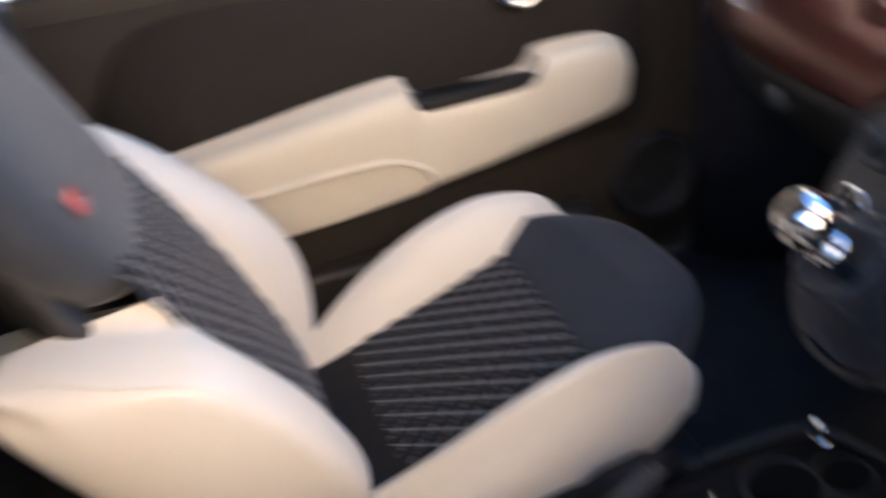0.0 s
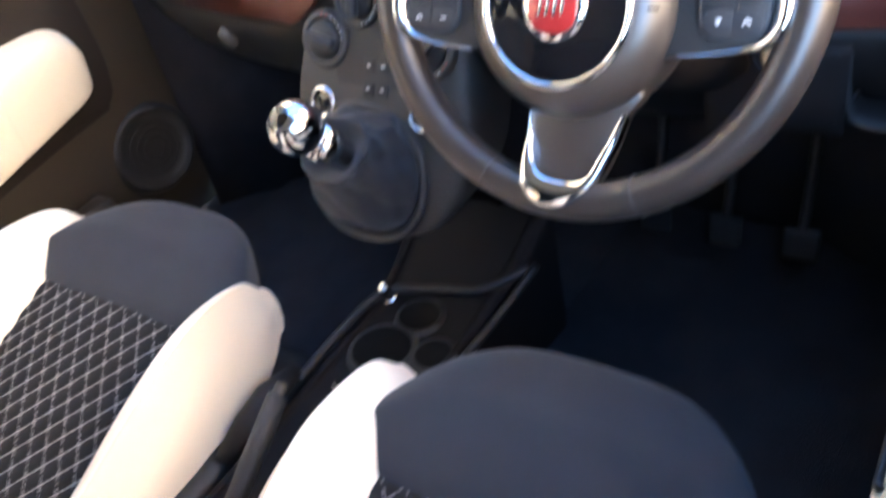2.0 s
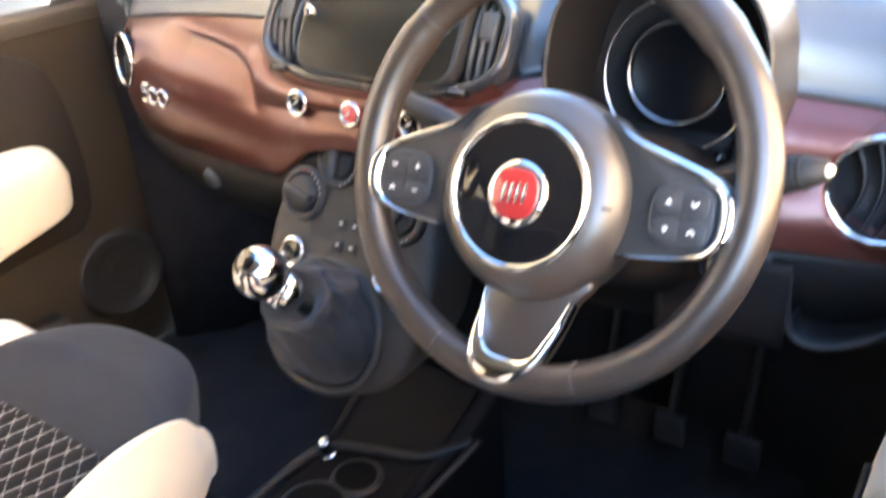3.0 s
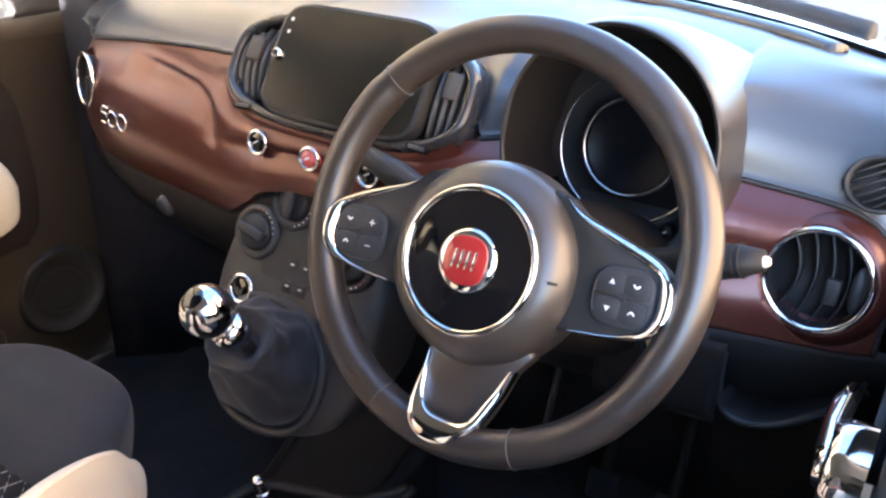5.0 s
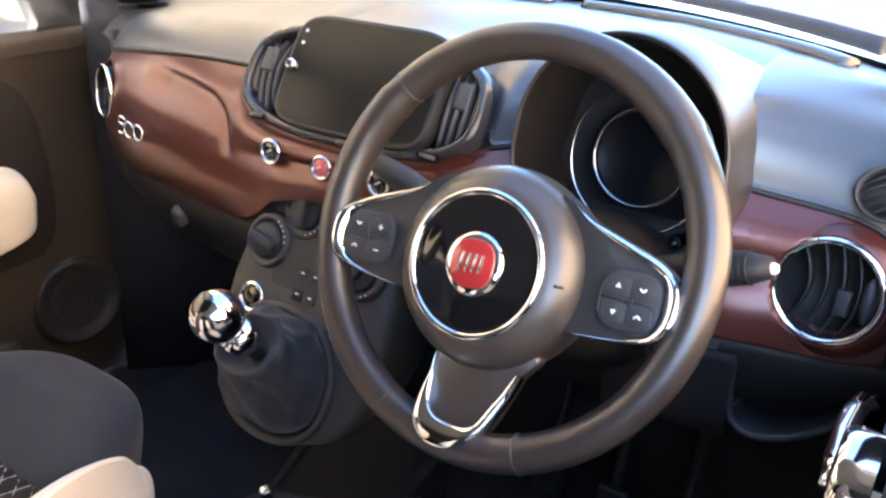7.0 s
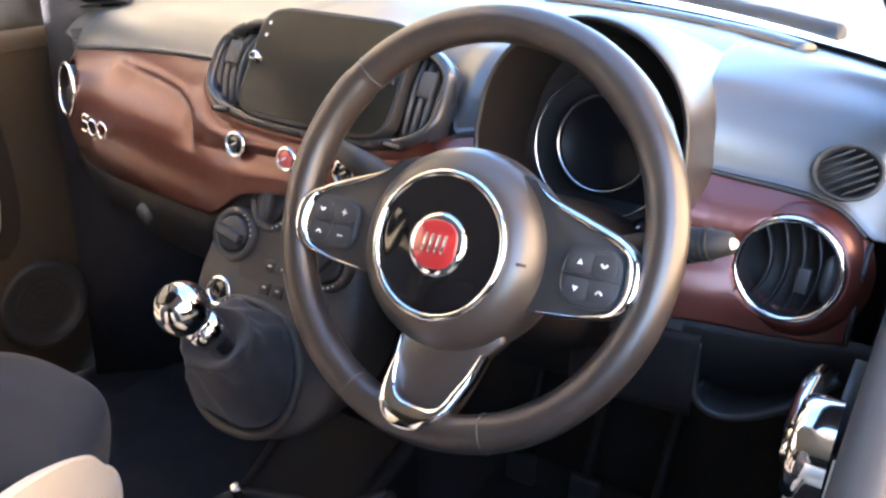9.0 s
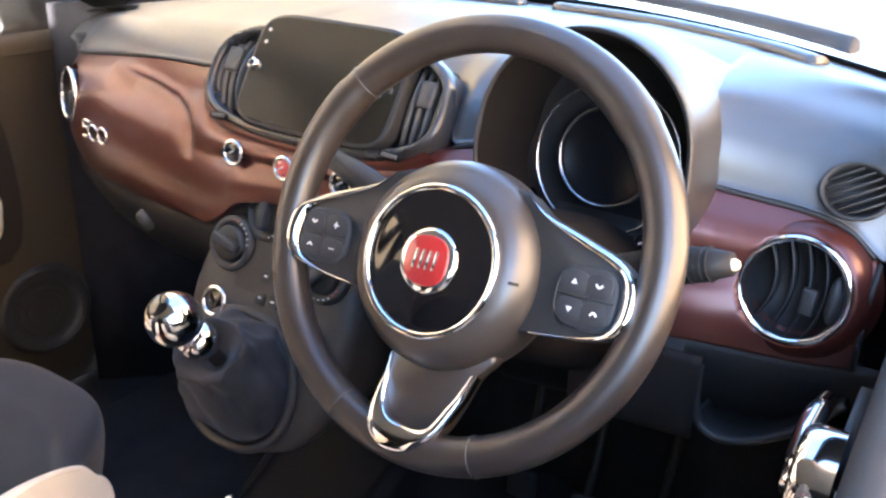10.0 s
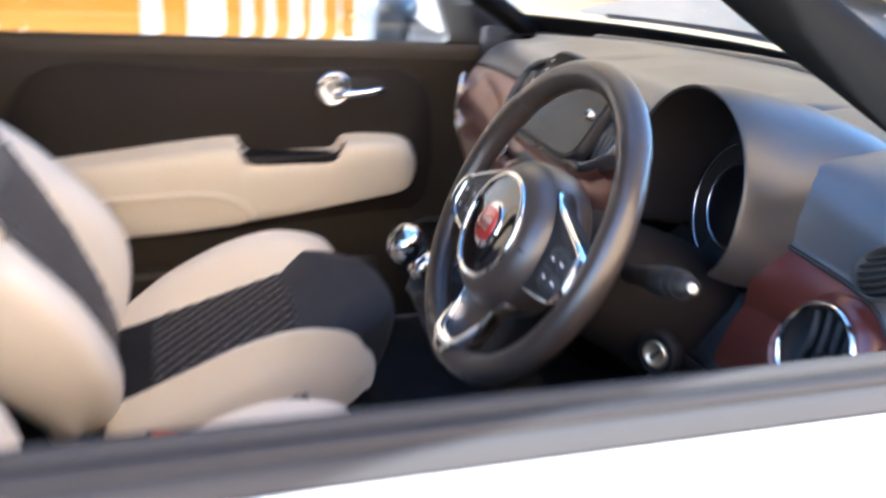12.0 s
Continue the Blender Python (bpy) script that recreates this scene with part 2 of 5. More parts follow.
def ribbon(outer, inner, base, bulge, count=40, skirt=0.006, rise=None):
    """A domed flat band between two lines, with sides that fall away behind it."""
    a, b = spline(outer, count), spline(inner, count)
    rows = []
    for u, h in ((0.0, -skirt), (0.0, 0.0), (0.06, 0.35), (0.25, 0.8), (0.5, 1.0), (0.75, 0.8), (0.94, 0.35), (1.0, 0.0), (1.0, -skirt)):
        q = a + (b - a) * u
        z = base + (h if h < 0 else bulge * h)
        up = np.array([rise(x, y) for x, y in q]) if rise else np.zeros(count)
        rows.append(np.column_stack([q, z + up]))
    return sheet(np.array(rows))


def squircle(w, h, n=24, power=4.0, cx=0.0, cy=0.0):
    a = np.linspace(0, 2 * np.pi, n, endpoint=False)
    c, s = np.cos(a), np.sin(a)
    return np.column_stack([cx + w * np.sign(c) * np.abs(c) ** (2 / power), cy + h * np.sign(s) * np.abs(s) ** (2 / power)])


def facing(place, normal, up=(0, 0, 1)):
    """A pose whose z axis points along normal and whose y axis leans to up."""
    z = Vector(normal).normalized()
    x = Vector(up).cross(z).normalized()
    y = z.cross(x)
    m = Matrix((x, y, z)).transposed().to_4x4()
    m.translation = Vector(place)
    return m


MID = 0.05      # the car's middle plane
# ---- the ground and what stands round the car ----
tagged(part("ground", box(-600, 600, -600, 600, -0.3, 0.0, 0), PAVING, smooth=False), "grey asphalt forecourt under the car", "ground", kind="structure")


def building(name, at, label, material, w, h, d):
    ob = thing(name, label, "building", at)
    part("wall", box(-w / 2, w / 2, 0, d, 0, h, 0.02), material, ob, smooth=False)
    part("roof", box(-w / 2 - 0.15, w / 2 + 0.15, -0.15, d + 0.15, h, h + 0.25, 0.02), GRAINED, ob, "dark flat roof edge", smooth=False)
    return ob


building("showroom", pose(-3.4, -7.5, 0, 0, 0, 90), "white painted showroom wall beside the parked car", WALL_WHITE, 26, 6.6, 4)
# out of view, added to bounce warm sunlight in through the driver's window
building("building", pose(7.0, 0, 0, 0, 0, -52) @ pose(9.0, 0, 0), "unseen sandy building added to warm the light on the driver's side", WALL_WARM, 30, 9.0, 5)
# yellow shapes of a sign on the showroom wall
sign = thing("wall_sign", "white sign board with yellow blocks on the showroom wall", "sign", pose(-3.4, 0, 0))
part("board", box(0.004, 0.03, -1.9, 1.6, 0.42, 2.3, 0.004), SIGN_WHITE, sign, smooth=False)
for y0, y1, z0, name in ((-0.955, -0.42, 0.40, "block"), (-0.33, -0.20, 0.47, "block"), (-0.03, 0.06, 0.52, "block"), (0.11, 0.18, 0.53, "block"), (0.22, 0.30, 0.535, "block"), (0.36, 0.41, 0.55, "block"), (0.47, 0.55, 0.56, "block")):
    part("block", box(0.031, 0.036, y0, y1, z0, 1.95, 0.001), YELLOW, sign, "yellow block", smooth=False)


part("red_mark", box(0.031, 0.036, -1.06, -1.005, 0.50, 0.66, 0.001), RED, sign, "small red block", smooth=False)


def parked_car(at):
    """A small hatchback; its nose points along -y."""
    ob = thing("parked_car", "dark blue grey hatchback parked beside the showroom", "car", at)

    def ring(y, w, z0, z1):
        return [(-w, y, z0), (-w, y, (z0 + z1) / 2), (-w * 0.92, y, z1 - 0.06), (-w * 0.6, y, z1), (0, y, z1 + 0.015), (w * 0.6, y, z1), (w * 0.92, y, z1 - 0.06), (w, y, (z0 + z1) / 2), (w, y, z0), (w * 0.5, y, z0 - 0.03), (0, y, z0 - 0.03), (-w * 0.5, y, z0 - 0.03)]

    part("body", loft([ring(-1.75, 0.55, 0.32, 0.58), ring(-1.70, 0.70, 0.26, 0.70), ring(-1.3, 0.79, 0.24, 0.80), ring(-0.75, 0.81, 0.24, 0.90), ring(0.6, 0.82, 0.24, 0.93), ring(1.5, 0.80, 0.26, 0.94), ring(1.72, 0.72, 0.30, 0.86), ring(1.76, 0.60, 0.36, 0.66)], 40, 48), SHELL, ob, "dark blue grey body")
    roof = [[(w * k, y, z - 0.05 * abs(k) ** 3) for k in np.linspace(-1, 1, 11)] for y, z, w in ((-0.05, 1.36, 0.55), (0.3, 1.42, 0.60), (0.8, 1.42, 0.60), (1.30, 1.36, 0.56))]
    part("roof", thicken(sheet(spline(roof, 16)), 0.03), SHELL, ob, "dark blue grey roof")
    for name, low_y, low_z, high_y, high_z, low_w, high_w in (("windscreen", -0.72, 0.90, -0.05, 1.35, 0.70, 0.53), ("rear_window", 1.62, 0.95, 1.30, 1.34, 0.68, 0.54)):
        part(name, thicken(sheet([[((low_w + (high_w - low_w) * v) * k, low_y + (high_y - low_y) * v, low_z + (high_z - low_z) * v) for k in np.linspace(-1, 1, 9)] for v in np.linspace(0, 1, 6)]), 0.01), GLOSS, ob, "dark glass")
    for side in (-1, 1):
        panes = [(side * (0.74 - 0.16 * v), y0 + (y1 - y0) * v, 0.92 + 0.42 * v) for y0, y1 in ((-0.62, 0.0), (1.50, 1.25)) for v in (0, 1)]
        part("side_window", thicken(sheet([[panes[0], panes[2]], [panes[1], panes[3]]]), 0.01), GLOSS, ob, "dark glass")
        for y in (-1.12, 1.10):
            tyre = part("wheel", torus(0.23, 0.075, 32, 10), RUBBER, ob, "black tyre", at=facing((side * 0.73, y, 0.305), (side, 0, 0)))
            part("rim", lathe([(0, 0.03), (0.12, 0.035), (0.165, 0.02), (0.17, -0.03)], 28), SATIN_CHROME, tyre, "silver rim")
        part("headlamp", lathe([(0, 0.03), (0.05, 0.026), (0.08, 0.0)], 24), SATIN_CHROME, ob, "clear headlamp", at=facing((side * 0.52, -1.66, 0.64), (side * 0.3, -1, 0.25)))
    part("red_lamp", box(0.70, 0.76, 1.60, 1.68, 0.72, 0.90, 0.01), RED, ob, "red tail lamp")
    return ob


parked_car(pose(-2.45, 3.35, 0))


# ---- the car's shell ----
tagged(part("floor", box(-0.71, 0.79, -1.5, 0.62, 0.16, 0.235, 0.01), CARPET, smooth=False), "black carpeted car floor", "floor", kind="structure")
tagged(part("rear_wall", box(-0.62, 0.72, -1.55, -1.5, 0.16, 1.32, 0.01), DARK, smooth=False), "dark lining behind the rear seats", "wall", kind="structure")

for s, x in ((-1, -0.70), (1, 0.74)):
    tagged(part("kick_panel", box(x - 0.02, x + 0.02, 0.30, 0.68, 0.2, 0.89, 0.012), DARK), "dark trim panel beside the footwell", "panel", kind="structure")
tagged(part("parcel_shelf", box(-0.62, 0.72, -1.5, -1.22, 0.86, 0.90, 0.01), DARK), "dark parcel shelf behind the rear seats", "shelf", kind="structure")
for s in (-1, 1):
    rb = thing("rear_seat", "plain dark rear seat behind the front seats", "seat", pose(MID + s * 0.29, 0, 0), group="rear seats")
    part("backrest", box(-0.27, 0.27, -1.25, -1.10, 0.42, 0.92, 0.05, 3), QUILT, rb)
    part("cushion", box(-0.27, 0.27, -1.15, -0.80, 0.236, 0.44, 0.04, 3), QUILT, rb)

# roof, lofted across the car
roof_rows = []
for y, z, w in ((-0.17, 1.385, 0.475), (-0.28, 1.42, 0.55), (-0.5, 1.445, 0.605), (-0.9, 1.43, 0.605), (-1.3, 1.36, 0.57), (-1.45, 1.30, 0.54)):
    roof_rows.append([(MID + w * k, y, z - 0.05 * abs(k) ** 2.5) for k in np.linspace(-1, 1, 13)])
ceiling = part("ceiling", thicken(sheet(spline(roof_rows, 24)), 0.03), LINING)
tagged(ceiling, "pale grey headlining of the car roof", "ceiling", kind="structure")
roof_skin = part("roof", thicken(sheet(spline(roof_rows, 24) + np.array([0, 0, 0.035])), 0.012), BODY)
tagged(roof_skin, "white painted car roof", "roof", kind="structure")


def bar(name, points, r, material, label, category="pillar", flat=0.6):
    return tagged(part(name, tube(points, r, 20, 12, flat=flat), material), label, category, kind="structure")


for s in (-1, 1):
    bar("windscreen_pillar", [(MID + s * 0.655, 0.47, 0.92), (MID + s * 0.597, 0.14, 1.112), (MID + s * 0.558, -0.02, 1.214), (MID + s * 0.475, -0.22, 1.395)], 0.040, BLACK, "dark trimmed windscreen pillar")
    bar("roof_rail", [(MID + s * 0.48, -0.20, 1.385), (MID + s * 0.60, -0.45, 1.395), (MID + s * 0.605, -0.9, 1.375), (MID + s * 0.54, -1.45, 1.25)], 0.03, GRAINED, "dark trimmed roof rail", "rail")
    bar("door_pillar", [(MID + s * 0.67, -0.72, 0.20), (MID + s * 0.67, -0.75, 0.92), (MID + s * 0.635, -0.81, 1.22), (MID + s * 0.60, -0.86, 1.39)], 0.055, GRAINED, "dark trimmed door pillar")
    tagged(part("rear_side_panel", box(MID + s * 0.66 - 0.03, MID + s * 0.66 + 0.03, -1.5, -0.76, 0.2, 0.93, 0.02), DARK), "dark trim panel beside the rear seats", "panel", kind="structure")
    bar("rear_pillar", [(MID + s * 0.64, -1.25, 0.90), (MID + s * 0.55, -1.36, 1.15), (MID + s * 0.45, -1.44, 1.30)], 0.09, GRAINED, "dark trimmed rear pillar")
    quarter = np.array([[(MID + s * (0.69 * (1 - v) + w * v), y, 0.91 * (1 - v) + z * v) for v in np.linspace(0, 1, 9)] for y, z, w in ((-0.90, 1.37, 0.605), (-1.15, 1.36, 0.60), (-1.32, 1.31, 0.575), (-1.54, 1.24, 0.54))])
    quarter = spline(quarter, 13)
    for r0, r1, c0, c1 in ((0, 1, 0, 8), (7, 12, 0, 8), (1, 7, 0, 1), (1, 7, 7, 8)):
        tagged(part("rear_quarter_panel", thicken(sheet(quarter[r0:r1 + 1, c0:c1 + 1]), 0.03), GRAINED), "dark trimmed panel round the rear quarter window", "panel", kind="structure")
    tagged(part("window_2" if s < 0 else "window_3", thicken(sheet(quarter[1:8, 1:8]), 0.004), TINTED), "tinted rear quarter window", "window", kind="structure")
bar("windscreen_header", [(MID - 0.48, -0.20, 1.375), (MID, -0.15, 1.39), (MID + 0.48, -0.20, 1.375)], 0.03, LINING, "pale trimmed windscreen header", "rail")


def screen_base(x):
    k = abs(x - MID) / 0.62
    return 0.72 - 0.28 * k ** 2


wall_rows = [[(x, min(screen_base(x) - 0.02, 0.60) if z < 0.9 else screen_base(x) - 0.02, z - 0.02 * (abs(x - MID) / 0.66) ** 2 * (z > 0.9)) for x in np.linspace(MID - 0.71, MID + 0.71, 31)] for z in (0.20, 0.5, 0.8, 0.93, 0.978)]
tagged(part("firewall", thicken(sheet(wall_rows), 0.02), CARPET), "black carpeted bulkhead under the dashboard", "wall", kind="structure")

# windscreen glass
def screen_row(v, inside=0.0):
    row = []
    for k in np.linspace(-1, 1, 33):
        x = MID + k * (0.66 - 0.18 * v)
        y = screen_base(x) + 0.015 + v * (-0.15 - 0.05 * k * k - screen_base(x) - 0.015)
        row.append((x, y - 0.4 * inside, 0.985 + v * 0.40 - 0.02 * k * k + 0.03 * math.sin(math.pi * v) - 0.9 * inside))
    return row


ws = [screen_row(v) for v in np.linspace(0, 1, 12)]
glass = tagged(part("windscreen", thicken(sheet(ws), 0.005), GLASS), "clear windscreen glass with a black lower edge", "windscreen", kind="structure")
glass.visible_shadow = False
part("edge_band", thicken(sheet([screen_row(v, 0.008) for v in (-0.02, 0.0, 0.025, 0.05, 0.07)]), 0.002), RUBBER, glass, "black printed edge")

# white bonnet and scuttle in front of the screen
bon = []
for y, z, w in ((0.76, 0.955, 0.66), (0.95, 0.945, 0.68), (1.2, 0.90, 0.68), (1.45, 0.80, 0.64), (1.58, 0.62, 0.58)):
    bon.append([(MID + w * k, y - 0.10 * k * k * (1 if y > 0.8 else 1.6), z - 0.09 * abs(k) ** 3) for k in np.linspace(-1, 1, 15)])
tagged(part("bonnet", thicken(sheet(spline(bon, 20)), 0.01), BODY), "white painted car bonnet in the sun", "bonnet", kind="structure")
scut = [[(x, screen_base(x) + d, z - 0.03 * ((x - MID) / 0.66) ** 2) for x in np.linspace(MID - 0.66, MID + 0.66, 21)] for d, z in ((0.015, 0.962), (0.05, 0.955), (0.11, 0.948))]
tagged(part("scuttle", thicken(sheet(scut), 0.02), RUBBER), "black plastic scuttle at the foot of the windscreen", "scuttle", kind="structure")


def wiper(x0, x1, label):
    ob = thing("wiper", label, "wiper", group="windscreen wipers")
    pts = [(x, screen_base(x) + 0.040, 1.007 - 0.02 * ((x - MID) / 0.66) ** 2 + 0.004) for x in np.linspace(x0, x1, 7)]
    part("blade", tube(pts, 0.012, 24, 8, flat=1.4), RUBBER, ob, "black blade")
    part("arm", tube([(a, b + 0.02, c + 0.001) for a, b, c in pts[1:6]], 0.006, 16, 8), DARK, ob)
    return ob


wiper(0.06, 0.54, "black windscreen wiper lying along the screen's foot")
wiper(-0.50, 0.02, "black windscreen wiper lying along the screen's foot")


# ---- dashboard ----
#        x     top y  top z   mid y  mid z   low y  low z
FASCIA = [(-0.50, 0.275, 0.905, 0.252, 0.830, 0.252, 0.745),
          (-0.45, 0.241, 0.911, 0.205, 0.830, 0.225, 0.742),
          (-0.35, 0.222, 0.925, 0.175, 0.835, 0.195, 0.745),
          (-0.25, 0.212, 0.935, 0.162, 0.840, 0.172, 0.750),
          (-0.15, 0.205, 0.940, 0.152, 0.845, 0.150, 0.757),
          (-0.115, 0.196, 0.938, 0.150, 0.850, 0.142, 0.760),
          (-0.085, 0.174, 0.902, 0.148, 0.850, 0.135, 0.764),
          (-0.05, 0.162, 0.890, 0.145, 0.852, 0.130, 0.785),
          (-0.02, 0.158, 0.886, 0.142, 0.856, 0.128, 0.806),
          (0.05, 0.157, 0.885, 0.142, 0.858, 0.130, 0.818),
          (0.12, 0.157, 0.886, 0.143, 0.856, 0.130, 0.806),
          (0.17, 0.162, 0.890, 0.147, 0.852, 0.135, 0.772),
          (0.21, 0.172, 0.903, 0.151, 0.850, 0.142, 0.768),
          (0.24, 0.180, 0.912, 0.154, 0.850, 0.146, 0.766),
          (0.27, 0.188, 0.918, 0.156, 0.850, 0.150, 0.766),
          (0.36, 0.205, 0.930, 0.168, 0.845, 0.160, 0.766),
          (0.50, 0.238, 0.910, 0.208, 0.845, 0.185, 0.776),
          (0.60, 0.244, 0.900, 0.226, 0.842, 0.214, 0.772),
          (0.645, 0.240, 0.872, 0.230, 0.832, 0.226, 0.775)]
FASCIA_FINE = spline(np.array(FASCIA), 140)


def fascia(x, v):
    """A place on the burgundy panel: v runs from 0 at its lower edge to 1 at its upper edge."""
    r = [np.interp(x, FASCIA_FINE[:, 0], FASCIA_FINE[:, k]) for k in range(1, 7)]
    top, mid, low = np.array(r[0:2]), np.array(r[2:4]), np.array(r[4:6])
    if v < 0.5:
        u = v * 2
        y, z = low + (mid - low) * u
        y -= 0.012 * math.sin(math.pi * u) * 0.5
    else:
        u = v * 2 - 1
        y, z = mid + (top - mid) * u
        y -= 0.012 * math.sin(math.pi * u)
    return np.array((x, y, z))


def crease(x, z):
    """The soft step pressed into the passenger's side."""
    if x < -0.33 or x > -0.105:
        return 0.0
    xs, zs = [-0.33, -0.278, -0.225, -0.170, -0.141, -0.128, -0.121, -0.105], [0.917, 0.912, 0.909, 0.902, 0.890, 0.875, 0.852, 0.80]
    line = np.interp(x, xs, zs)
    steep = (np.interp(x + 0.004, xs, zs) - np.interp(x - 0.004, xs, zs)) / 0.008
    d = (z - line) / math.sqrt(1 + steep * steep)
    fade = min(1, (x + 0.33) / 0.06) * min(1, max(0.0, (z - 0.835) / 0.03))
    return fade * 0.0105 / (1 + math.exp(min(d / 0.0024, 50))) * math.exp(min(d, 0) / 0.024)


HOLES = ((-0.447, 0.858, 0.037), (0.584, 0.840, 0.047))


def sunk(x, z):
    """How far the panel falls back inside the round vents."""
    return 0.05 if any((x - a) ** 2 + (z - b) ** 2 < r * r for a, b, r in HOLES) else 0.0


dash = thing("dashboard", "car dashboard in grey plastic with a pearl burgundy front panel", "dashboard")
for x0, x1, cols in ((-0.50, 0.272, 260), (0.488, 0.645, 60)):
    grid = []
    for x in np.linspace(x0, x1, cols):
        col = [fascia(x, 0) + np.array((0, 0.03, -0.004))]
        for v in np.linspace(0, 1, 60):
            p = fascia(x, v)
            p[1] += crease(x, p[2]) + sunk(x, p[2])
            col.append(p)
        col.append(fascia(x, 1) + np.array((0, 0.03, 0.0)))
        grid.append(col)
    part("front_panel", sheet(grid), PAINT, dash, "pearl burgundy painted panel")

# padded top, from above the panel to the screen
top = []
for x in np.linspace(-0.60, 0.75, 300):
    xx = min(max(x, -0.50), 0.645)
    e = fascia(xx, 1.0)
    lift = np.interp(x, [-0.6, -0.45, -0.3, 0.0, 0.3, 0.5, 0.62, 0.75], [0.945, 0.968, 0.985, 1.0, 1.004, 1.0, 0.992, 0.982])
    far = screen_base(x)
    y0, z0 = e[1] + (0.05 if x < -0.5 else 0) * (-(x + 0.5) / 0.1), e[2]
    k = min(max((x - 0.27) / 0.03, 0), 1) * min(max((0.484 - x) / 0.010, 0), 1)
    k = k * k * (3 - 2 * k)
    y0, z0 = y0 + (0.298 - y0) * k, z0 + (lift - 0.010 - z0) * k
    k = min(max((x + 0.118) / 0.035, 0), 1) * min(max((0.242 - x) / 0.035, 0), 1)
    y0, z0 = y0 + (0.235 - y0) * k, z0 + (0.965 - z0) * k
    h = lift - z0
    f = 1.0 if x < 0.30 else 0.35 + 0.65 * min(1.0, max(0.0, (x - 0.484) / 0.10)) ** 0.8      # steeper beside the hood
    row = spline([(x, y0 + 0.03, z0 - 0.002), (x, y0 + 0.001, z0 + 0.003), (x, y0 + 0.003, z0 + 0.10 * h), (x, y0 + 0.014 * f, z0 + 0.36 * h), (x, y0 + 0.030 * f, z0 + 0.60 * h), (x, y0 + 0.056 * f, z0 + 0.80 * h), (x, y0 + 0.105 * f, lift - 0.006),
                  (x, y0 + (far - y0) * 0.5, lift + 0.004), (x, far - 0.05, lift - 0.002), (x, far + 0.01, lift - 0.008)], 48)
    lean = min(max((x - 0.44) / 0.034, 0), 1) * min(max(1 - (x - 0.484) / 0.09, 0), 1)      # follows the round hood
    top.append([(p[0] - 0.020 * lean * min(1, max(0.0, (p[2] - 0.935) / 0.055)) ** 1.5, p[1], p[2]) for p in row])
part("top_pad", sheet(top), DASH_TOP, dash, "charcoal soft top")
# lower part of the dash under the panel
low = []
for x in np.linspace(-0.52, 0.68, 50):
    xx = min(max(x, -0.50), 0.645)
    e = fascia(xx, 0.0)
    low.append(spline([e + (x - xx, 0.012, 0.0), e + (x - xx, 0.006, -0.012), e + (x - xx, 0.018, -0.05), e + (x - xx, 0.07, -0.12), e + (x - xx, 0.16, -0.17), e + (x - xx, 0.30, -0.19)], 16))
part("lower_panel", sheet(low), DARK, dash, "black grained lower panel")
part("glovebox_latch", lathe([(0, 0.006), (0.008, 0.0055), (0.011, 0.002), (0.012, -0.006)], 28), SATIN, dash, "grey oval latch", at=facing((-0.276, 0.186, 0.702), (0, -1, -0.35)) @ Matrix.Diagonal((1.0, 1.5, 1, 1)))
for s, x, y0, z1 in ((-1, -0.525, 0.285, 0.925), (1, 0.668, 0.262, 0.890)):
    g = [[(x + s * 0.012 * math.sin(math.pi * (z - 0.62) / 0.335), y0 + 0.33 * b + 0.03 * (z1 - z) / 0.3, z) for z in np.linspace(0.62, z1, 9)] for b in np.linspace(0, 1, 9)]
    part("end_panel", thicken(sheet(g), 0.015), GRAINED, dash, "dark end cap")
# black sheet that puts shadow into the open gap between dash and door
corner = [[(x, 0.425 + 0.02 * math.sin(math.pi * (x + 0.66) / 0.26), z) for x in np.linspace(-0.66, -0.50, 8)] for z in np.linspace(0.62, 0.915, 8)]
part("gap_shade", thicken(sheet(corner), 0.006), BLACK, dash, "black sheet for the shadow gap beside the door")
# open tray under the driver's panel
knee = [[(x, 0.176 + 0.010 * (x - 0.44) / 0.08 + 0.30 * max(0.0, 0.70 - z) ** 1.1, z) for x in np.linspace(0.40, 0.524, 12)] for z in np.linspace(0.764, 0.672, 10)]
part("knee_panel", thicken(sheet(knee), 0.006), POD, dash, "black panel beside the open tray")
part("seam", tube([(0.516, 0.1845, z) for z in (0.762, 0.72, 0.68)], 0.0012, 8, 6), RUBBER, dash, "black gap line")
lip = spline([(0.521, 0.190, 0.752), (0.523, 0.188, 0.720), (0.530, 0.188, 0.692), (0.552, 0.188, 0.683), (0.585, 0.193, 0.692), (0.618, 0.200, 0.715), (0.648, 0.206, 0.748)], 44)
part("tray", thicken(sheet([[p + (0, d, h) for p in lip[10:]] for d, h in ((0.0, -0.004), (0.04, -0.010), (0.10, -0.006))]), 0.004), DARK, dash, "black open tray")
part("tray_lip", tube(lip, 0.0045, 0, 10), GRAINED, dash, "rounded tray lip")
# dark seam between the panel and the top
for x0, x1 in ((-0.49, -0.115), (0.242, 0.272), (0.490, 0.64)):
    part("seam", tube([fascia(x, 1.0) + (0, -0.0005, 0.001) for x in np.linspace(x0, x1, 24)], 0.0024, 80, 6), RUBBER, dash, "black gap line")
part("seam", tube([fascia(0.644, v) + (0.001, -0.001, 0) for v in np.linspace(0, 1, 12)], 0.0026, 40, 6), RUBBER, dash, "black gap line")
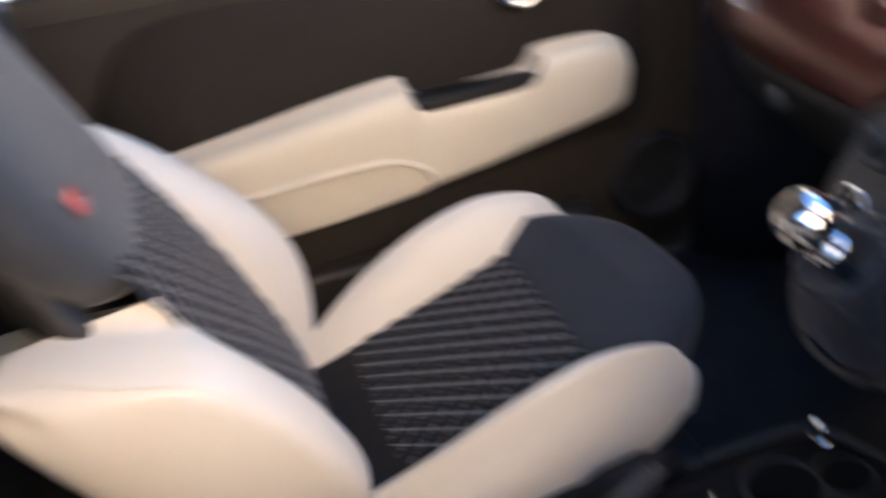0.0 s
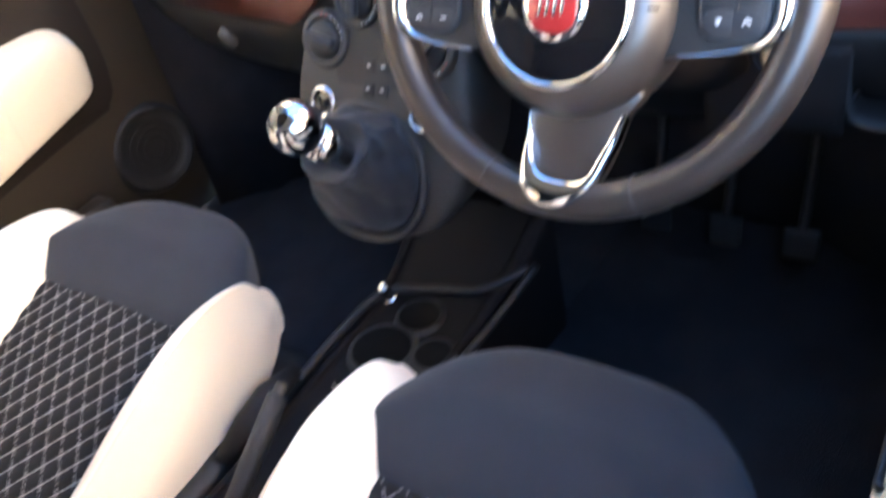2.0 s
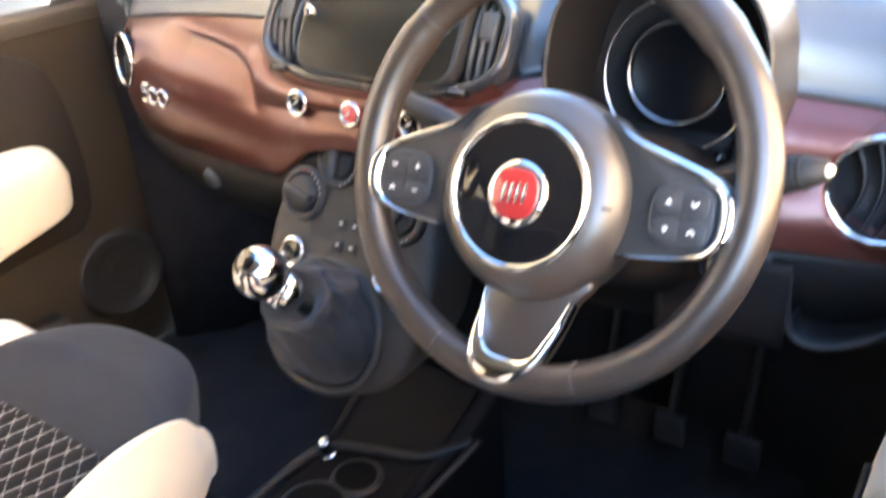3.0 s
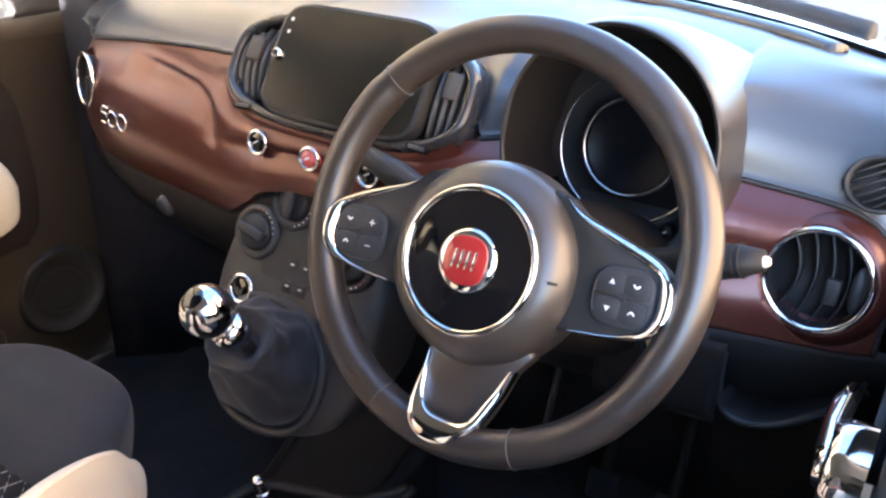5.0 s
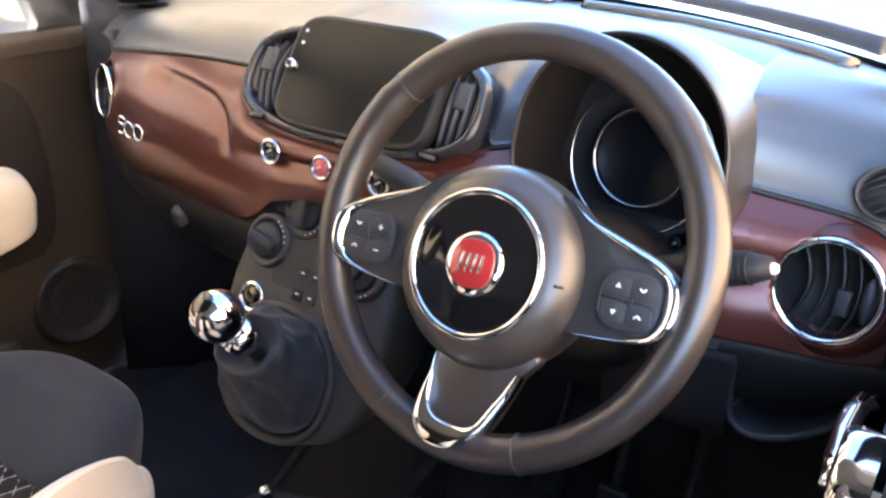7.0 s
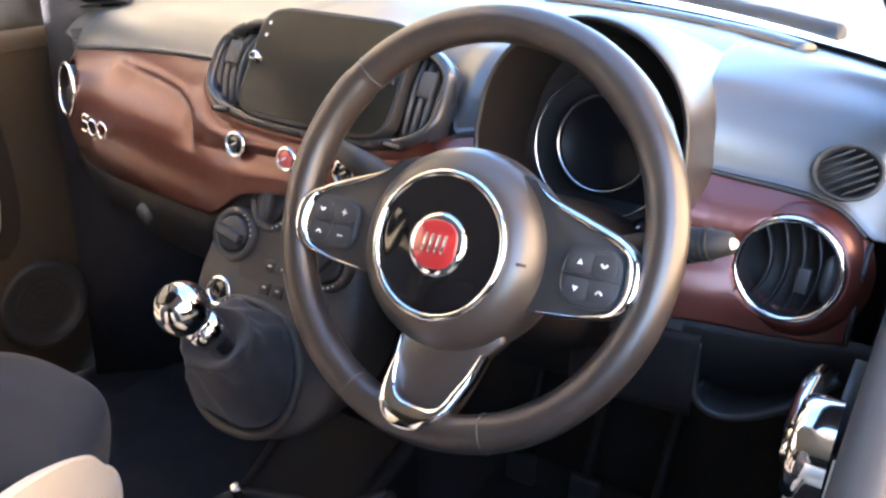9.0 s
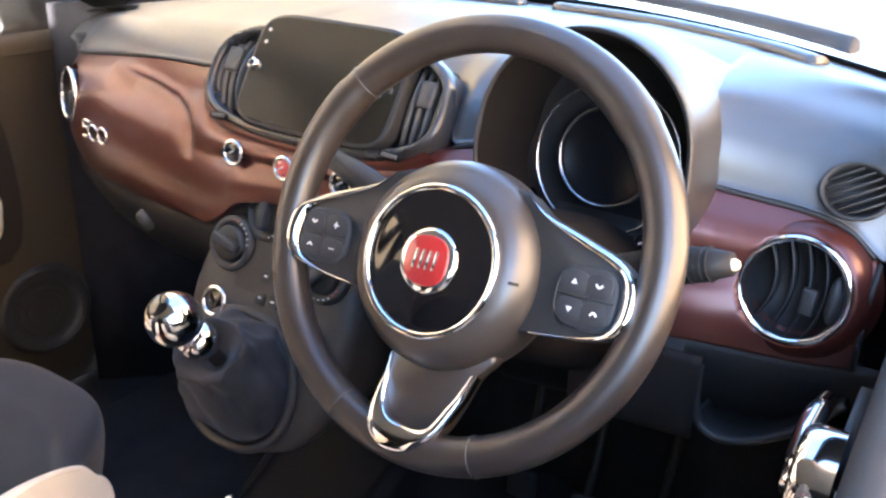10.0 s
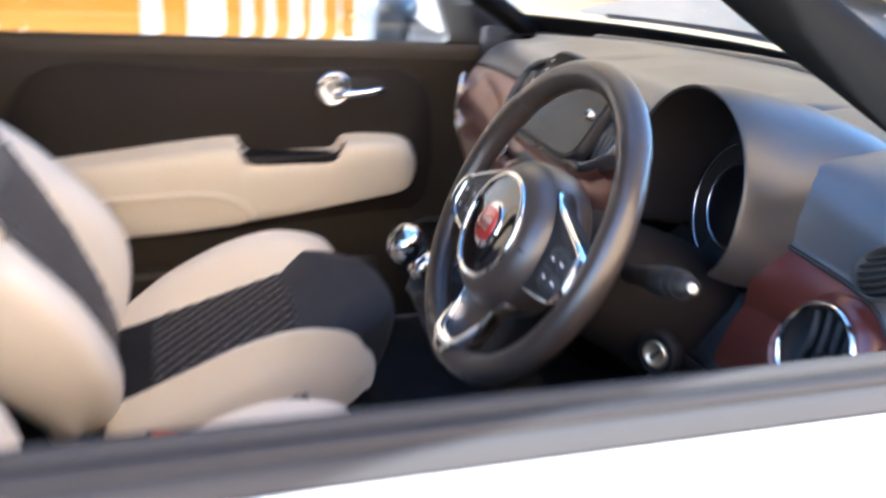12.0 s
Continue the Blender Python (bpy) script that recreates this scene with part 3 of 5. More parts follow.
# demister slots along the screen
for x0, x1 in ((-0.40, 0.08), (0.14, 0.527)):
    pts = [(x, screen_base(x) - 0.105, np.interp(x, [-0.45, 0, 0.3, 0.5, 0.6], [0.972, 1.002, 1.006, 1.003, 0.992])) for x in np.linspace(x0, x1, 9)]
    part("demister_slot", tube(pts, 0.015, 40, 12, flat=0.55), DASH_TOP, dash, "long raised demister bar")


def vent_ring(at, r, slats, parent, deep=0.03):
    """A round air vent with a chrome ring, seen along its z axis."""
    ob = part("air_vent", lathe([(0.0, -deep), (r * 0.93, -deep), (r * 0.95, -0.002), (r * 1.0, 0.001)], 48), DARK, parent, "round air vent", at=at)
    part("chrome_ring", torus(r, r * 0.075, 64, 12), CHROME, ob, "chrome ring")
    for k in range(slats):
        x = r * (-0.62 + 1.24 * k / (slats - 1))
        h = math.sqrt(max(r * r * 0.88 - x * x, 0))
        curve = [(x + 0.012 * (1 - (q / h) ** 2) * r / 0.05, q, -0.006 - 0.004 * (q / h) ** 2) for q in np.linspace(-h, h, 9)]
        g = np.array([[(px - 0.0009, py, pz) for px, py, pz in curve], [(px - 0.0009, py, pz - 0.016) for px, py, pz in curve],
                      [(px + 0.0009, py, pz - 0.016) for px, py, pz in curve], [(px + 0.0009, py, pz) for px, py, pz in curve]])
        part("slat", sheet(g, ring=True), GRAINED, ob)
    part("tab", box(-0.004, 0.009, -0.012, 0.012, -0.010, 0.002, 0.002), GRAINED, ob, at=pose(r * 0.25, -r * 0.15, 0))
    part("wheel", lathe([(0, 0.004), (0.006, 0.004), (0.009, 0.0), (0.009, -0.006)], 20), GRAINED, ob, "black thumb wheel", at=pose(r * 0.72, 0, -0.003) @ Matrix.Diagonal((0.7, 2.4, 1, 1)))
    return ob


right_vent = vent_ring(facing((0.584, 0.214, 0.840), (-0.05, -1, 0.22)), 0.047, 5, dash)
part("bezel", lathe([(0.047, -0.01), (0.050, 0.0), (0.055, -0.002), (0.062, -0.010), (0.070, -0.028)], 56, 14), PAINT, right_vent, "burgundy flared rim")
vent_ring(facing((-0.440, 0.203, 0.857), (-0.38, -1, 0.12)), 0.038, 5, dash)
small = part("side_vent", lathe([(0.0, -0.012), (0.0235, -0.012), (0.0255, 0.001), (0.029, 0.002), (0.0305, -0.001)], 40), DARK, dash, "small oval demister vent", at=facing((0.613, 0.2355, 0.9343), (-0.05, -0.9, 0.45)) @ Matrix.Diagonal((1.0, 0.85, 1, 1)))
part("rim", torus(0.0285, 0.0022, 40, 10), GRAINED, small)
for k in range(6):
    v = -0.019 + 0.0076 * k
    h = math.sqrt(0.0245 ** 2 - v * v)
    part("slat", box(-h, h, -0.0009, 0.0009, -0.004, 0.001, 0.0003, 1), GRAINED, small, at=pose(0, 0, 0, 0, 0, 38) @ pose(0, v, 0))


# chrome numerals on the passenger's side
part("numerals", tube([(0.010, 0.013, 0), (-0.004, 0.013, 0), (-0.006, 0.003, 0), (0.002, 0.004, 0), (0.008, -0.002, 0), (0.004, -0.010, 0), (-0.007, -0.010, 0)], 0.0017, 30, 8), CHROME, dash, "raised chrome numerals", at=facing(fascia(-0.368, 0.44) + (0, -0.004, 0), (-0.08, -1, 0.05)) @ pose(0, 0, 0, 0, 0, -6))
for x in (-0.345, -0.319):
    part("numeral", torus(0.0105, 0.0018, 32, 8, 1.0, 1.05), CHROME, dash, "raised chrome numeral", at=facing(fascia(x, 0.43) + (0, -0.004, 0), (-0.08, -1, 0.05)))
# ---- steering wheel ----
WC = Vector((0.36, 0.0, 0.90))
WU, WN = Vector((0.99844, 0.0, 0.05582)), Vector((-0.02359, -0.90631, 0.42196))
WV = WN.cross(WU)
wheel_at = Matrix((WU, WV, WN)).transposed().to_4x4()
wheel_at.translation = WC
wheel = thing("steering_wheel", "three-spoke dark leather steering wheel with chrome trim and a round badge", "steering wheel", wheel_at)
a = np.linspace(0, 2 * np.pi, 160, endpoint=False)
rim_grid = []
for t in a:
    grip = 0.0158 + 0.0012 * math.exp(-((math.degrees(t) - 40) % 360 / 22) ** 2) + 0.0012 * math.exp(-((math.degrees(t) - 140) % 360 / 22) ** 2)
    rim_grid.append([((0.169 + grip * math.cos(b)) * math.cos(t), (0.169 + grip * math.cos(b)) * math.sin(t), grip * 1.02 * math.sin(b)) for b in np.linspace(0, 2 * np.pi, 20, endpoint=False)])
part("rim", sheet(rim_grid, wrap=True, ring=True), LEATHER, wheel, "dark brown grey leather rim")
for deg in (136, 44, 246, 291):
    t = radians(deg)
    m = Matrix.Translation((0.169 * math.cos(t), 0.169 * math.sin(t), 0)) @ Matrix.Rotation(t, 4, "Z") @ Matrix.Rotation(math.pi / 2, 4, "X")
    part("stitched_seam", torus(0.0162, 0.0007, 32, 6), SATIN, wheel, "cross seam of the leather", at=m)
HC = (0.0, -0.020)
hub_at = pose(HC[0], HC[1], 0)
part("airbag_cover", lathe([(0.0, 0.034), (0.035, 0.033), (0.058, 0.031), (0.072, 0.024), (0.082, 0.010), (0.085, -0.008), (0.083, -0.030), (0.070, -0.045), (0.0, -0.048)], 72, 40), HUB, wheel, "domed charcoal airbag cover", at=hub_at)
part("badge_ring", torus(0.0575, 0.0030, 96, 12), CHROME, wheel, "chrome ring", at=pose(HC[0], HC[1], 0.0325))
part("badge_disc", lathe([(0, 0.0352), (0.03, 0.0343), (0.05, 0.0326), (0.056, 0.0318), (0.056, 0.026)], 64, 20), GLOSS, wheel, "gloss black disc", at=hub_at)
badge = part("badge", lathe([(0, 0.0035), (0.019, 0.003), (0.0235, 0.0022), (0.026, 0.0), (0.026, -0.006)], 48), CHROME, wheel, "round chrome badge", at=pose(HC[0] + 0.001, HC[1], 0.0345))
part("shield", plate(squircle(0.0196, 0.0196, 28, 2.5), 0.0020, 56, 0.001, base=0.0022), RED, badge, "red enamel shield")
for k in range(4):
    part("bar", box(-0.0011, 0.0011, -0.0075, 0.0075, 0, 0.0008, 0.0004, 1), CHROME, badge, "raised chrome bar", at=pose(-0.0088 + 0.0059 * k, 0.0005, 0.0048, 0, 0, -8))
part("warning_mark", box(-0.004, 0.004, -0.0012, 0.0012, 0, 0.0006, 0.0002, 1), DARK, wheel, at=pose(0.071, -0.022, 0.0252, 0, 38, 0))


def spoke(side):
    """The broad side spoke with its chrome frame and button pad; side is -1 (left) or 1."""
    edge = [(0.060, 0.046), (0.078, 0.0335), (0.110, 0.0225), (0.136, 0.0130), (0.151, 0.0030), (0.158, -0.009), (0.159, -0.027), (0.153, -0.039), (0.140, -0.0475), (0.118, -0.0525), (0.084, -0.0555)]
    inset = [(0.062, 0.0445), (0.079, 0.0300), (0.109, 0.0165), (0.133, 0.0070), (0.1445, -0.001), (0.1475, -0.012), (0.1480, -0.025), (0.1455, -0.034), (0.137, -0.0430), (0.117, -0.0490), (0.084, -0.0530)]
    o = [(side * x, y) for x, y in [(0.045, 0.040)] + edge + [(0.045, -0.052)]]
    ob = part("spoke", plate(o, 0.018, 72, 0.004, base=-0.010), GRAINED, wheel, "black spoke")
    part("chrome_frame", ribbon([(side * x, y) for x, y in edge], [(side * x, y) for x, y in inset], 0.0085, 0.0028, 64, rise=lambda x, y: 0.007 * min(1.0, max(0.0, (math.hypot(x, y) - 0.143) / 0.015))), CHROME, ob, "broad chrome edge")
    half, gap = (0.0265, 0.0120) if side < 0 else (0.0245, 0.0095)
    pad = part("button_pad", plate(squircle(half, 0.0235, 28, 3.2, side * 0.1215, -0.0200), 0.006, 56, 0.003, base=0.006), PAD, ob, "grey button pad")
    loop = squircle(0.0125, 0.0175, 24, 3.0, side * 0.1215 - (half - 0.0145), -0.0200) if side > 0 else squircle(0.0125, 0.0175, 24, 3.0, -0.1215 + (half - 0.0145), -0.0200)
    part("button_gap", tube([(x, y, 0.0122) for x, y in loop], 0.0009, 40, 6, closed=True), RUBBER, pad, "dark gap round the rocker")
    part("button_gap", tube([(side * 0.1215 - half * 0.92, -0.0200, 0.0122), (side * 0.1215 + half * 0.92, -0.0200, 0.0122)], 0.0008, 4, 6), RUBBER, pad, "dark gap")
    for px in (-1, 1):
        for py in (-1, 1):
            q = squircle(half * 0.42, 0.0085, 16, 3.0, side * 0.1215 + px * gap, -0.0200 + py * 0.0102)
            b = part("button", plate(q, 0.0012, 28, 0.0006, base=0.0118), PAD, pad, "dark grey button")
            cx, cy, z = side * 0.1215 + px * gap, -0.0200 + py * 0.0102, 0.0131
            if side < 0 and px > 0:
                part("legend", box(-0.0028, 0.0028, -0.0005, 0.0005, 0, 0.0003, 0), LEGEND, b, "white mark", at=pose(cx, cy, z))
                if py > 0:
                    part("legend", box(-0.0005, 0.0005, -0.0028, 0.0028, 0, 0.0003, 0), LEGEND, b, "white mark", at=pose(cx, cy, z + 0.0002))
            elif side > 0 and px < 0:
                tri = [(-0.0024, -0.0018 * py), (0.0024, -0.0018 * py), (0, 0.0022 * py)]
                part("legend", plate(tri, 0.0003, 0, 0.0001, smooth=False), LEGEND, b, "white arrow", at=pose(cx, cy, z))
            else:
                part("legend", tube([(-0.0025, 0.001 * py, 0), (0, -0.0012 * py, 0), (0.0025, 0.001 * py, 0)], 0.0008, 8, 6), LEGEND, b, "white mark", at=pose(cx, cy, z))


spoke(-1)
spoke(1)
low_out = [(-0.026, -0.075), (-0.0305, -0.103), (-0.0335, -0.130), (-0.0320, -0.153), (-0.0235, -0.166), (-0.010, -0.1715), (0.0135, -0.168), (0.023, -0.158), (0.0345, -0.138), (0.047, -0.103), (0.056, -0.078)]
sp = part("lower_spoke", plate(low_out, 0.015, 72, 0.004, base=-0.010), HUB, wheel, "charcoal lower spoke")
u_out = [(-0.0300, -0.098), (-0.0334, -0.118), (-0.0346, -0.138), (-0.0322, -0.155), (-0.0240, -0.1668), (-0.0100, -0.1722), (0.0080, -0.1700), (0.0185, -0.1622), (0.0300, -0.1495), (0.0380, -0.1315), (0.0495, -0.0975)]
u_in = [(-0.0296, -0.099), (-0.0285, -0.117), (-0.0255, -0.133), (-0.0200, -0.1430), (-0.0120, -0.1480), (-0.0020, -0.1497), (0.0110, -0.1497), (0.0175, -0.1480), (0.0240, -0.1425), (0.0315, -0.1250), (0.0440, -0.0985)]
part("chrome_edge", ribbon(u_out, u_in, 0.0055, 0.0030, 72, 0.009, lambda x, y: 0.0125 * min(1.0, max(0.0, (-y - 0.118) / 0.036))), CHROME, sp, "broad chrome edge round the foot")

# column cowl with stalks and ignition
column = thing("steering_column", "black plastic steering column cowl with two stalks and an ignition lock", "steering column")
cowl = []
for k, (w, h, d) in enumerate(((0.055, 0.050, -0.045), (0.066, 0.060, -0.07), (0.075, 0.068, -0.11), (0.082, 0.078, -0.20), (0.082, 0.078, -0.28))):
    ring = squircle(w, h, 20, 2.8)
    cowl.append([tuple(WC + WU * x + WV * (y - 0.022) + WN * d) for x, y in ring])
part("cowl", loft(cowl, 16, 40), POD, column)
tip = Vector((0.557, 0.083, 0.905))
root = WC + WU * 0.06 + WN * -0.105 + WV * 0.0
st = part("stalk", tube([root, root.lerp(tip, 0.4), root.lerp(tip, 0.72), tip], [0.009, 0.0095, 0.012, 0.015, 0.0155, 0.0135, 0.009], 7, 14), DARK, column, "black ribbed wiper stalk")
part("stalk_end", lathe([(0, 0.003), (0.003, 0.0025), (0.0045, 0.0), (0.005, -0.005)], 20), CREAM_TRIM, st, "pale end cap", at=facing(tip + Vector((0.002, -0.0005, 0)), tip - root))
for k in range(9):
    q = root.lerp(tip, 0.60 + 0.035 * k)
    part("rib", torus(0.0147 if k < 6 else 0.0135, 0.0009, 20, 6), DARK, st, at=facing(q, tip - root))
tip2 = Vector((0.172, 0.075, 0.912))
root2 = WC + WU * -0.06 + WN * -0.105
part("stalk", tube([root2, root2.lerp(tip2, 0.5), tip2], [0.009, 0.010, 0.013, 0.014, 0.010], 5, 14), GRAINED, column, "black indicator stalk")
lock = part("ignition_lock", lathe([(0, -0.01), (0.024, -0.01), (0.024, 0.004), (0.020, 0.007), (0.0185, 0.004), (0, 0.004)], 40), POD, column, "ignition lock", at=facing((0.479, 0.118, 0.789), (0.35, -0.9, 0.1)))
part("lock_face", lathe([(0, 0.0052), (0.0095, 0.0052), (0.0105, 0.0085), (0.0135, 0.009), (0.0145, 0.0070), (0.015, 0.004)], 32), BRASS, lock, "worn metal face")
part("key_slot", box(-0.002, 0.002, -0.008, 0.008, 0.005, 0.0072, 0.0005, 1), DARK, lock, at=pose(0, 0, 0, 0, 0, -35))

# instrument pod
pod_at = facing((0.380, 0.268, 0.926), (0, -1, 0.18))
binnacle = thing("instrument_cluster", "round instrument cluster under a charcoal hood, display switched off", "instrument cluster", pod_at)
hood, inner = [], []
for t in np.linspace(radians(-42), radians(222), 60):
    c, s = math.cos(t), math.sin(t)
    reach = 0.096 + 0.008 * s
    low = max(0, -s)
    inner.append([((0.094 + low * 0.02) * c, 0.094 * s, -0.02), ((0.098 + low * 0.02) * c, 0.098 * s, reach * 0.6), ((0.1020 + low * 0.02) * c, 0.1020 * s, reach - 0.005), ((0.1032 + low * 0.02) * c, 0.1032 * s, reach - 0.001)])
    hood.append([((0.1026 + low * 0.02) * c, 0.1026 * s, reach - 0.004), ((0.1045 + low * 0.02) * c, 0.1045 * s, reach), ((0.1085 + low * 0.02) * c, 0.108 * s, reach - 0.002),
                 ((0.1115 + low * 0.03) * c, 0.113 * s, reach * 0.7), ((0.114 + low * 0.03) * c, 0.114 * s, reach * 0.2), ((0.117 + low * 0.03) * c, 0.1135 * s, 0.000), ((0.124 + low * 0.03) * c, 0.112 * s, -0.030), ((0.140 + low * 0.03) * c, 0.108 * s, -0.065), ((0.165 + low * 0.03) * c, 0.100 * s, -0.11), ((0.200 + low * 0.03) * c, 0.080 * s, -0.17)])
part("hood", sheet(spline(np.swapaxes(np.array(hood), 0, 1), 44)), HOOD, binnacle, "charcoal hood")
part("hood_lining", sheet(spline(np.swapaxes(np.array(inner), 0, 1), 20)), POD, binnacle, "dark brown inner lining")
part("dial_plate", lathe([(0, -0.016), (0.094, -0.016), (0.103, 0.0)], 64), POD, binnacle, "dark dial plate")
dial = part("display", lathe([(0, 0.004), (0.046, 0.004), (0.050, 0.008), (0.052, -0.01)], 64), DIAL, binnacle, "dark round display", at=pose(-0.0045, -0.0165, 0.000))
part("bright_ring", torus(0.0505, 0.0020, 80, 8), SATIN_CHROME, dial, "bright ring", at=pose(0, 0, 0.006))
part("bright_ring", torus(0.0775, 0.0016, 96, 8), SATIN_CHROME, binnacle, "thin bright ring", at=pose(-0.0045, -0.0190, 0.004))
knob = part("dimmer_switch", lathe([(0, 0.016), (0.006, 0.0155), (0.008, 0.012), (0.009, 0.0)], 24), DIAL, binnacle, "small round black switch", at=pose(0.052, -0.092, 0.000))
part("symbol", box(-0.002, 0.002, -0.0008, 0.0008, 0, 0.0005, 0.0001, 1), LEGEND, knob, "pale mark", at=pose(0, 0, 0.0158, 0, 0, 40))
part("lower_bezel", sheet([[(x, -0.075 - 0.10 * v, -0.016 + 0.07 * math.sin(1.4 * v)) for x in np.linspace(-0.112, 0.125, 20)] for v in np.linspace(0, 1, 14)]), GRAINED, binnacle, "black lower bezel")

# ---- centre: screen, vents, climate panel ----
media_at = facing((0.062, 0.184, 0.945), (0.0, -1, 0.62))
media = thing("infotainment_unit", "switched off dash-top touch screen between two air vents", "infotainment screen", media_at)
pod = []
for inset, d in ((0.0, -0.06), (0.0, -0.010), (0.002, 0.004), (0.006, 0.009), (0.011, 0.008), (0.0135, 0.002), (0.014, -0.022)):
    pod.append([(x, y, d) for x, y in squircle(0.172 - inset, 0.071 - inset, 32, 3.0)])
part("surround", loft(pod, 24, 90, caps=False), TRIM_GLOSS, media, "dark satin surround")
flare = squircle(0.172, 0.070, 64, 3.0)[30:60]
rim_rows = [np.column_stack([flare[:, 0] * g, flare[:, 1] * gy, np.full(len(flare), d)]) for g, gy, d in ((0.995, 0.995, 0.000), (1.015, 1.03, 0.0005), (1.04, 1.09, -0.003), (1.075, 1.17, -0.012), (1.10, 1.24, -0.028))]
part("paint_rim", sheet(spline(np.array(rim_rows), 16)), PAINT, media, "burgundy flared rim")
part("housing", plate(squircle(0.160, 0.060, 28, 3.2), 0.006, 60, 0.002, base=-0.026), BLACK, media)
scr = part("screen", plate(squircle(0.110, 0.0685, 32, 5.5, 0.008, 0.008), 0.020, 72, 0.003, base=-0.004), GRAINED, media, "black screen frame", sharp=35)
part("glass", plate(squircle(0.1045, 0.0635, 32, 6.5, 0.008, 0.008), 0.0016, 72, 0.0007, base=0.0155), SCREEN, scr, "dark glossy glass", sharp=20)
for s in (-1, 1):
    kn = part("knob", lathe([(0, 0.012), (0.005, 0.0118), (0.0065, 0.010), (0.0068, 0.0)], 24), SATIN_CHROME, media, "small chrome knob", at=pose(0.008 + s * 0.094, 0.008, 0.0165))
    part("cap", lathe([(0, 0.0135), (0.0035, 0.013), (0.0038, 0.012)], 20), DARK, kn)
    for q in (0.03, 0.045):
        part("icon", box(-0.002, 0.002, -0.002, 0.002, 0, 0.0003, 0), LEGEND, scr, "faint white mark", at=pose(0.008 + s * 0.094, 0.008 + q, 0.0169))
    v = part("air_vent", plate(squircle(0.0255, 0.050, 24, 3.2), 0.006, 48, 0.002, base=-0.024), BLACK, media, "upright air vent", at=pose(s * 0.1365, 0.003, 0.0))
    for k in range(4):
        x = -0.0165 + 0.0110 * k
        tall = 0.047 if k in (1, 2) else 0.043
        cur = [(x + 0.004 * s * (1 - (q / tall) ** 2), q, -0.013 + 0.011 * (1 - (q / tall) ** 2)) for q in np.linspace(-tall, tall, 9)]
        part("slat", tube(cur, 0.0052, 14, 8, flat=0.55, up=(1, 0, 0.25)), VENT, v, "grey brown slat")
    part("tab", box(-0.010, 0.010, -0.015, 0.015, -0.006, 0.006, 0.003), VENT, v, "grey adjuster", at=pose(0.003 * s, 0.012, 0.0))
    w = part("vent_wheel", plate(squircle(0.015, 0.0045, 20, 3.0), 0.003, 32, 0.001), BLACK, v, "slot of the thumb wheel", at=pose(-s * 0.012, -0.0605, 0.0072, 0, 0, -s * 4))
    part("wheel_rib", box(-0.010, 0.010, -0.0022, 0.0022, 0.002, 0.0050, 0.001), SATIN, w, "grey thumb wheel")


def ring_button(place, normal, r, cap, label, capmat):
    ob = thing("dash_button", label, "button", facing(place, normal))
    part("ring", torus(r, 0.0024, 40, 10), CHROME, ob, "chrome ring")
    part("cap", lathe([(0, 0.001 + cap), (r * 0.6, cap), (r * 0.95, -0.002), (r * 0.97, -0.008)], 32, 12), capmat, ob)
    part("symbol", box(-r * 0.3, r * 0.3, -0.0008, 0.0008, 0, 0.0005, 0.0001, 1), LEGEND, ob, "white mark", at=pose(0, 0.001, cap + 0.0012, 0, 0, 30))
    return ob


ring_button((-0.030, 0.133, 0.865), (0, -1, 0.12), 0.0135, 0.001, "round black button in a chrome ring on the dashboard", GLOSS)
ring_button((0.051, 0.131, 0.863), (0, -1, 0.12), 0.0125, 0.003, "round red hazard button in a chrome ring on the dashboard", RED_BUTTON)
ring_button((0.132, 0.133, 0.862), (0, -1, 0.12), 0.0135, 0.001, "round black button in a chrome ring on the dashboard", GLOSS)

# console that falls from the climate panel to the gear lever
console = thing("centre_console", "grey plastic centre console with climate controls and gear lever surround", "console")
CX = 0.045


def console_at(z):
    return np.interp(z, [0.45, 0.52, 0.60, 0.70, 0.80, 0.86], [0.035, 0.042, 0.062, 0.096, 0.147, 0.188])


rings = []
for z, w in ((0.835, 0.050), (0.822, 0.083), (0.79, 0.106), (0.74, 0.119), (0.69, 0.126), (0.63, 0.122), (0.585, 0.104), (0.556, 0.078), (0.540, 0.035)):
    y = console_at(z)
    rings.append([(CX - w, y + 0.10, z), (CX - w, y + 0.035, z), (CX - w * 0.93, y + 0.006, z), (CX - w * 0.6, y - 0.003, z), (CX, y - 0.005, z), (CX + w * 0.6, y - 0.003, z), (CX + w * 0.93, y + 0.006, z), (CX + w, y + 0.035, z), (CX + w, y + 0.10, z)])
g = np.array(rings)
g = np.stack([spline(r, 36) for r in spline(g, 44)])
part("body", sheet(g), CONSOLE, console, "dark grey brown body")
dark_rows = []
for z in np.linspace(0.815, 0.715, 10):
    w = 0.062 + 0.022 * math.sin(math.pi * (0.825 - z) / 0.13)
    dark_rows.append([(CX + 0.003 + w * k, console_at(z) - 0.0065 + 0.006 * abs(k) ** 3, z) for k in np.linspace(-1, 1, 14)])
part("control_field", sheet(dark_rows), GRAINED, console, "dark field behind the controls")
slope = Vector((0, -1, 0.42)).normalized()
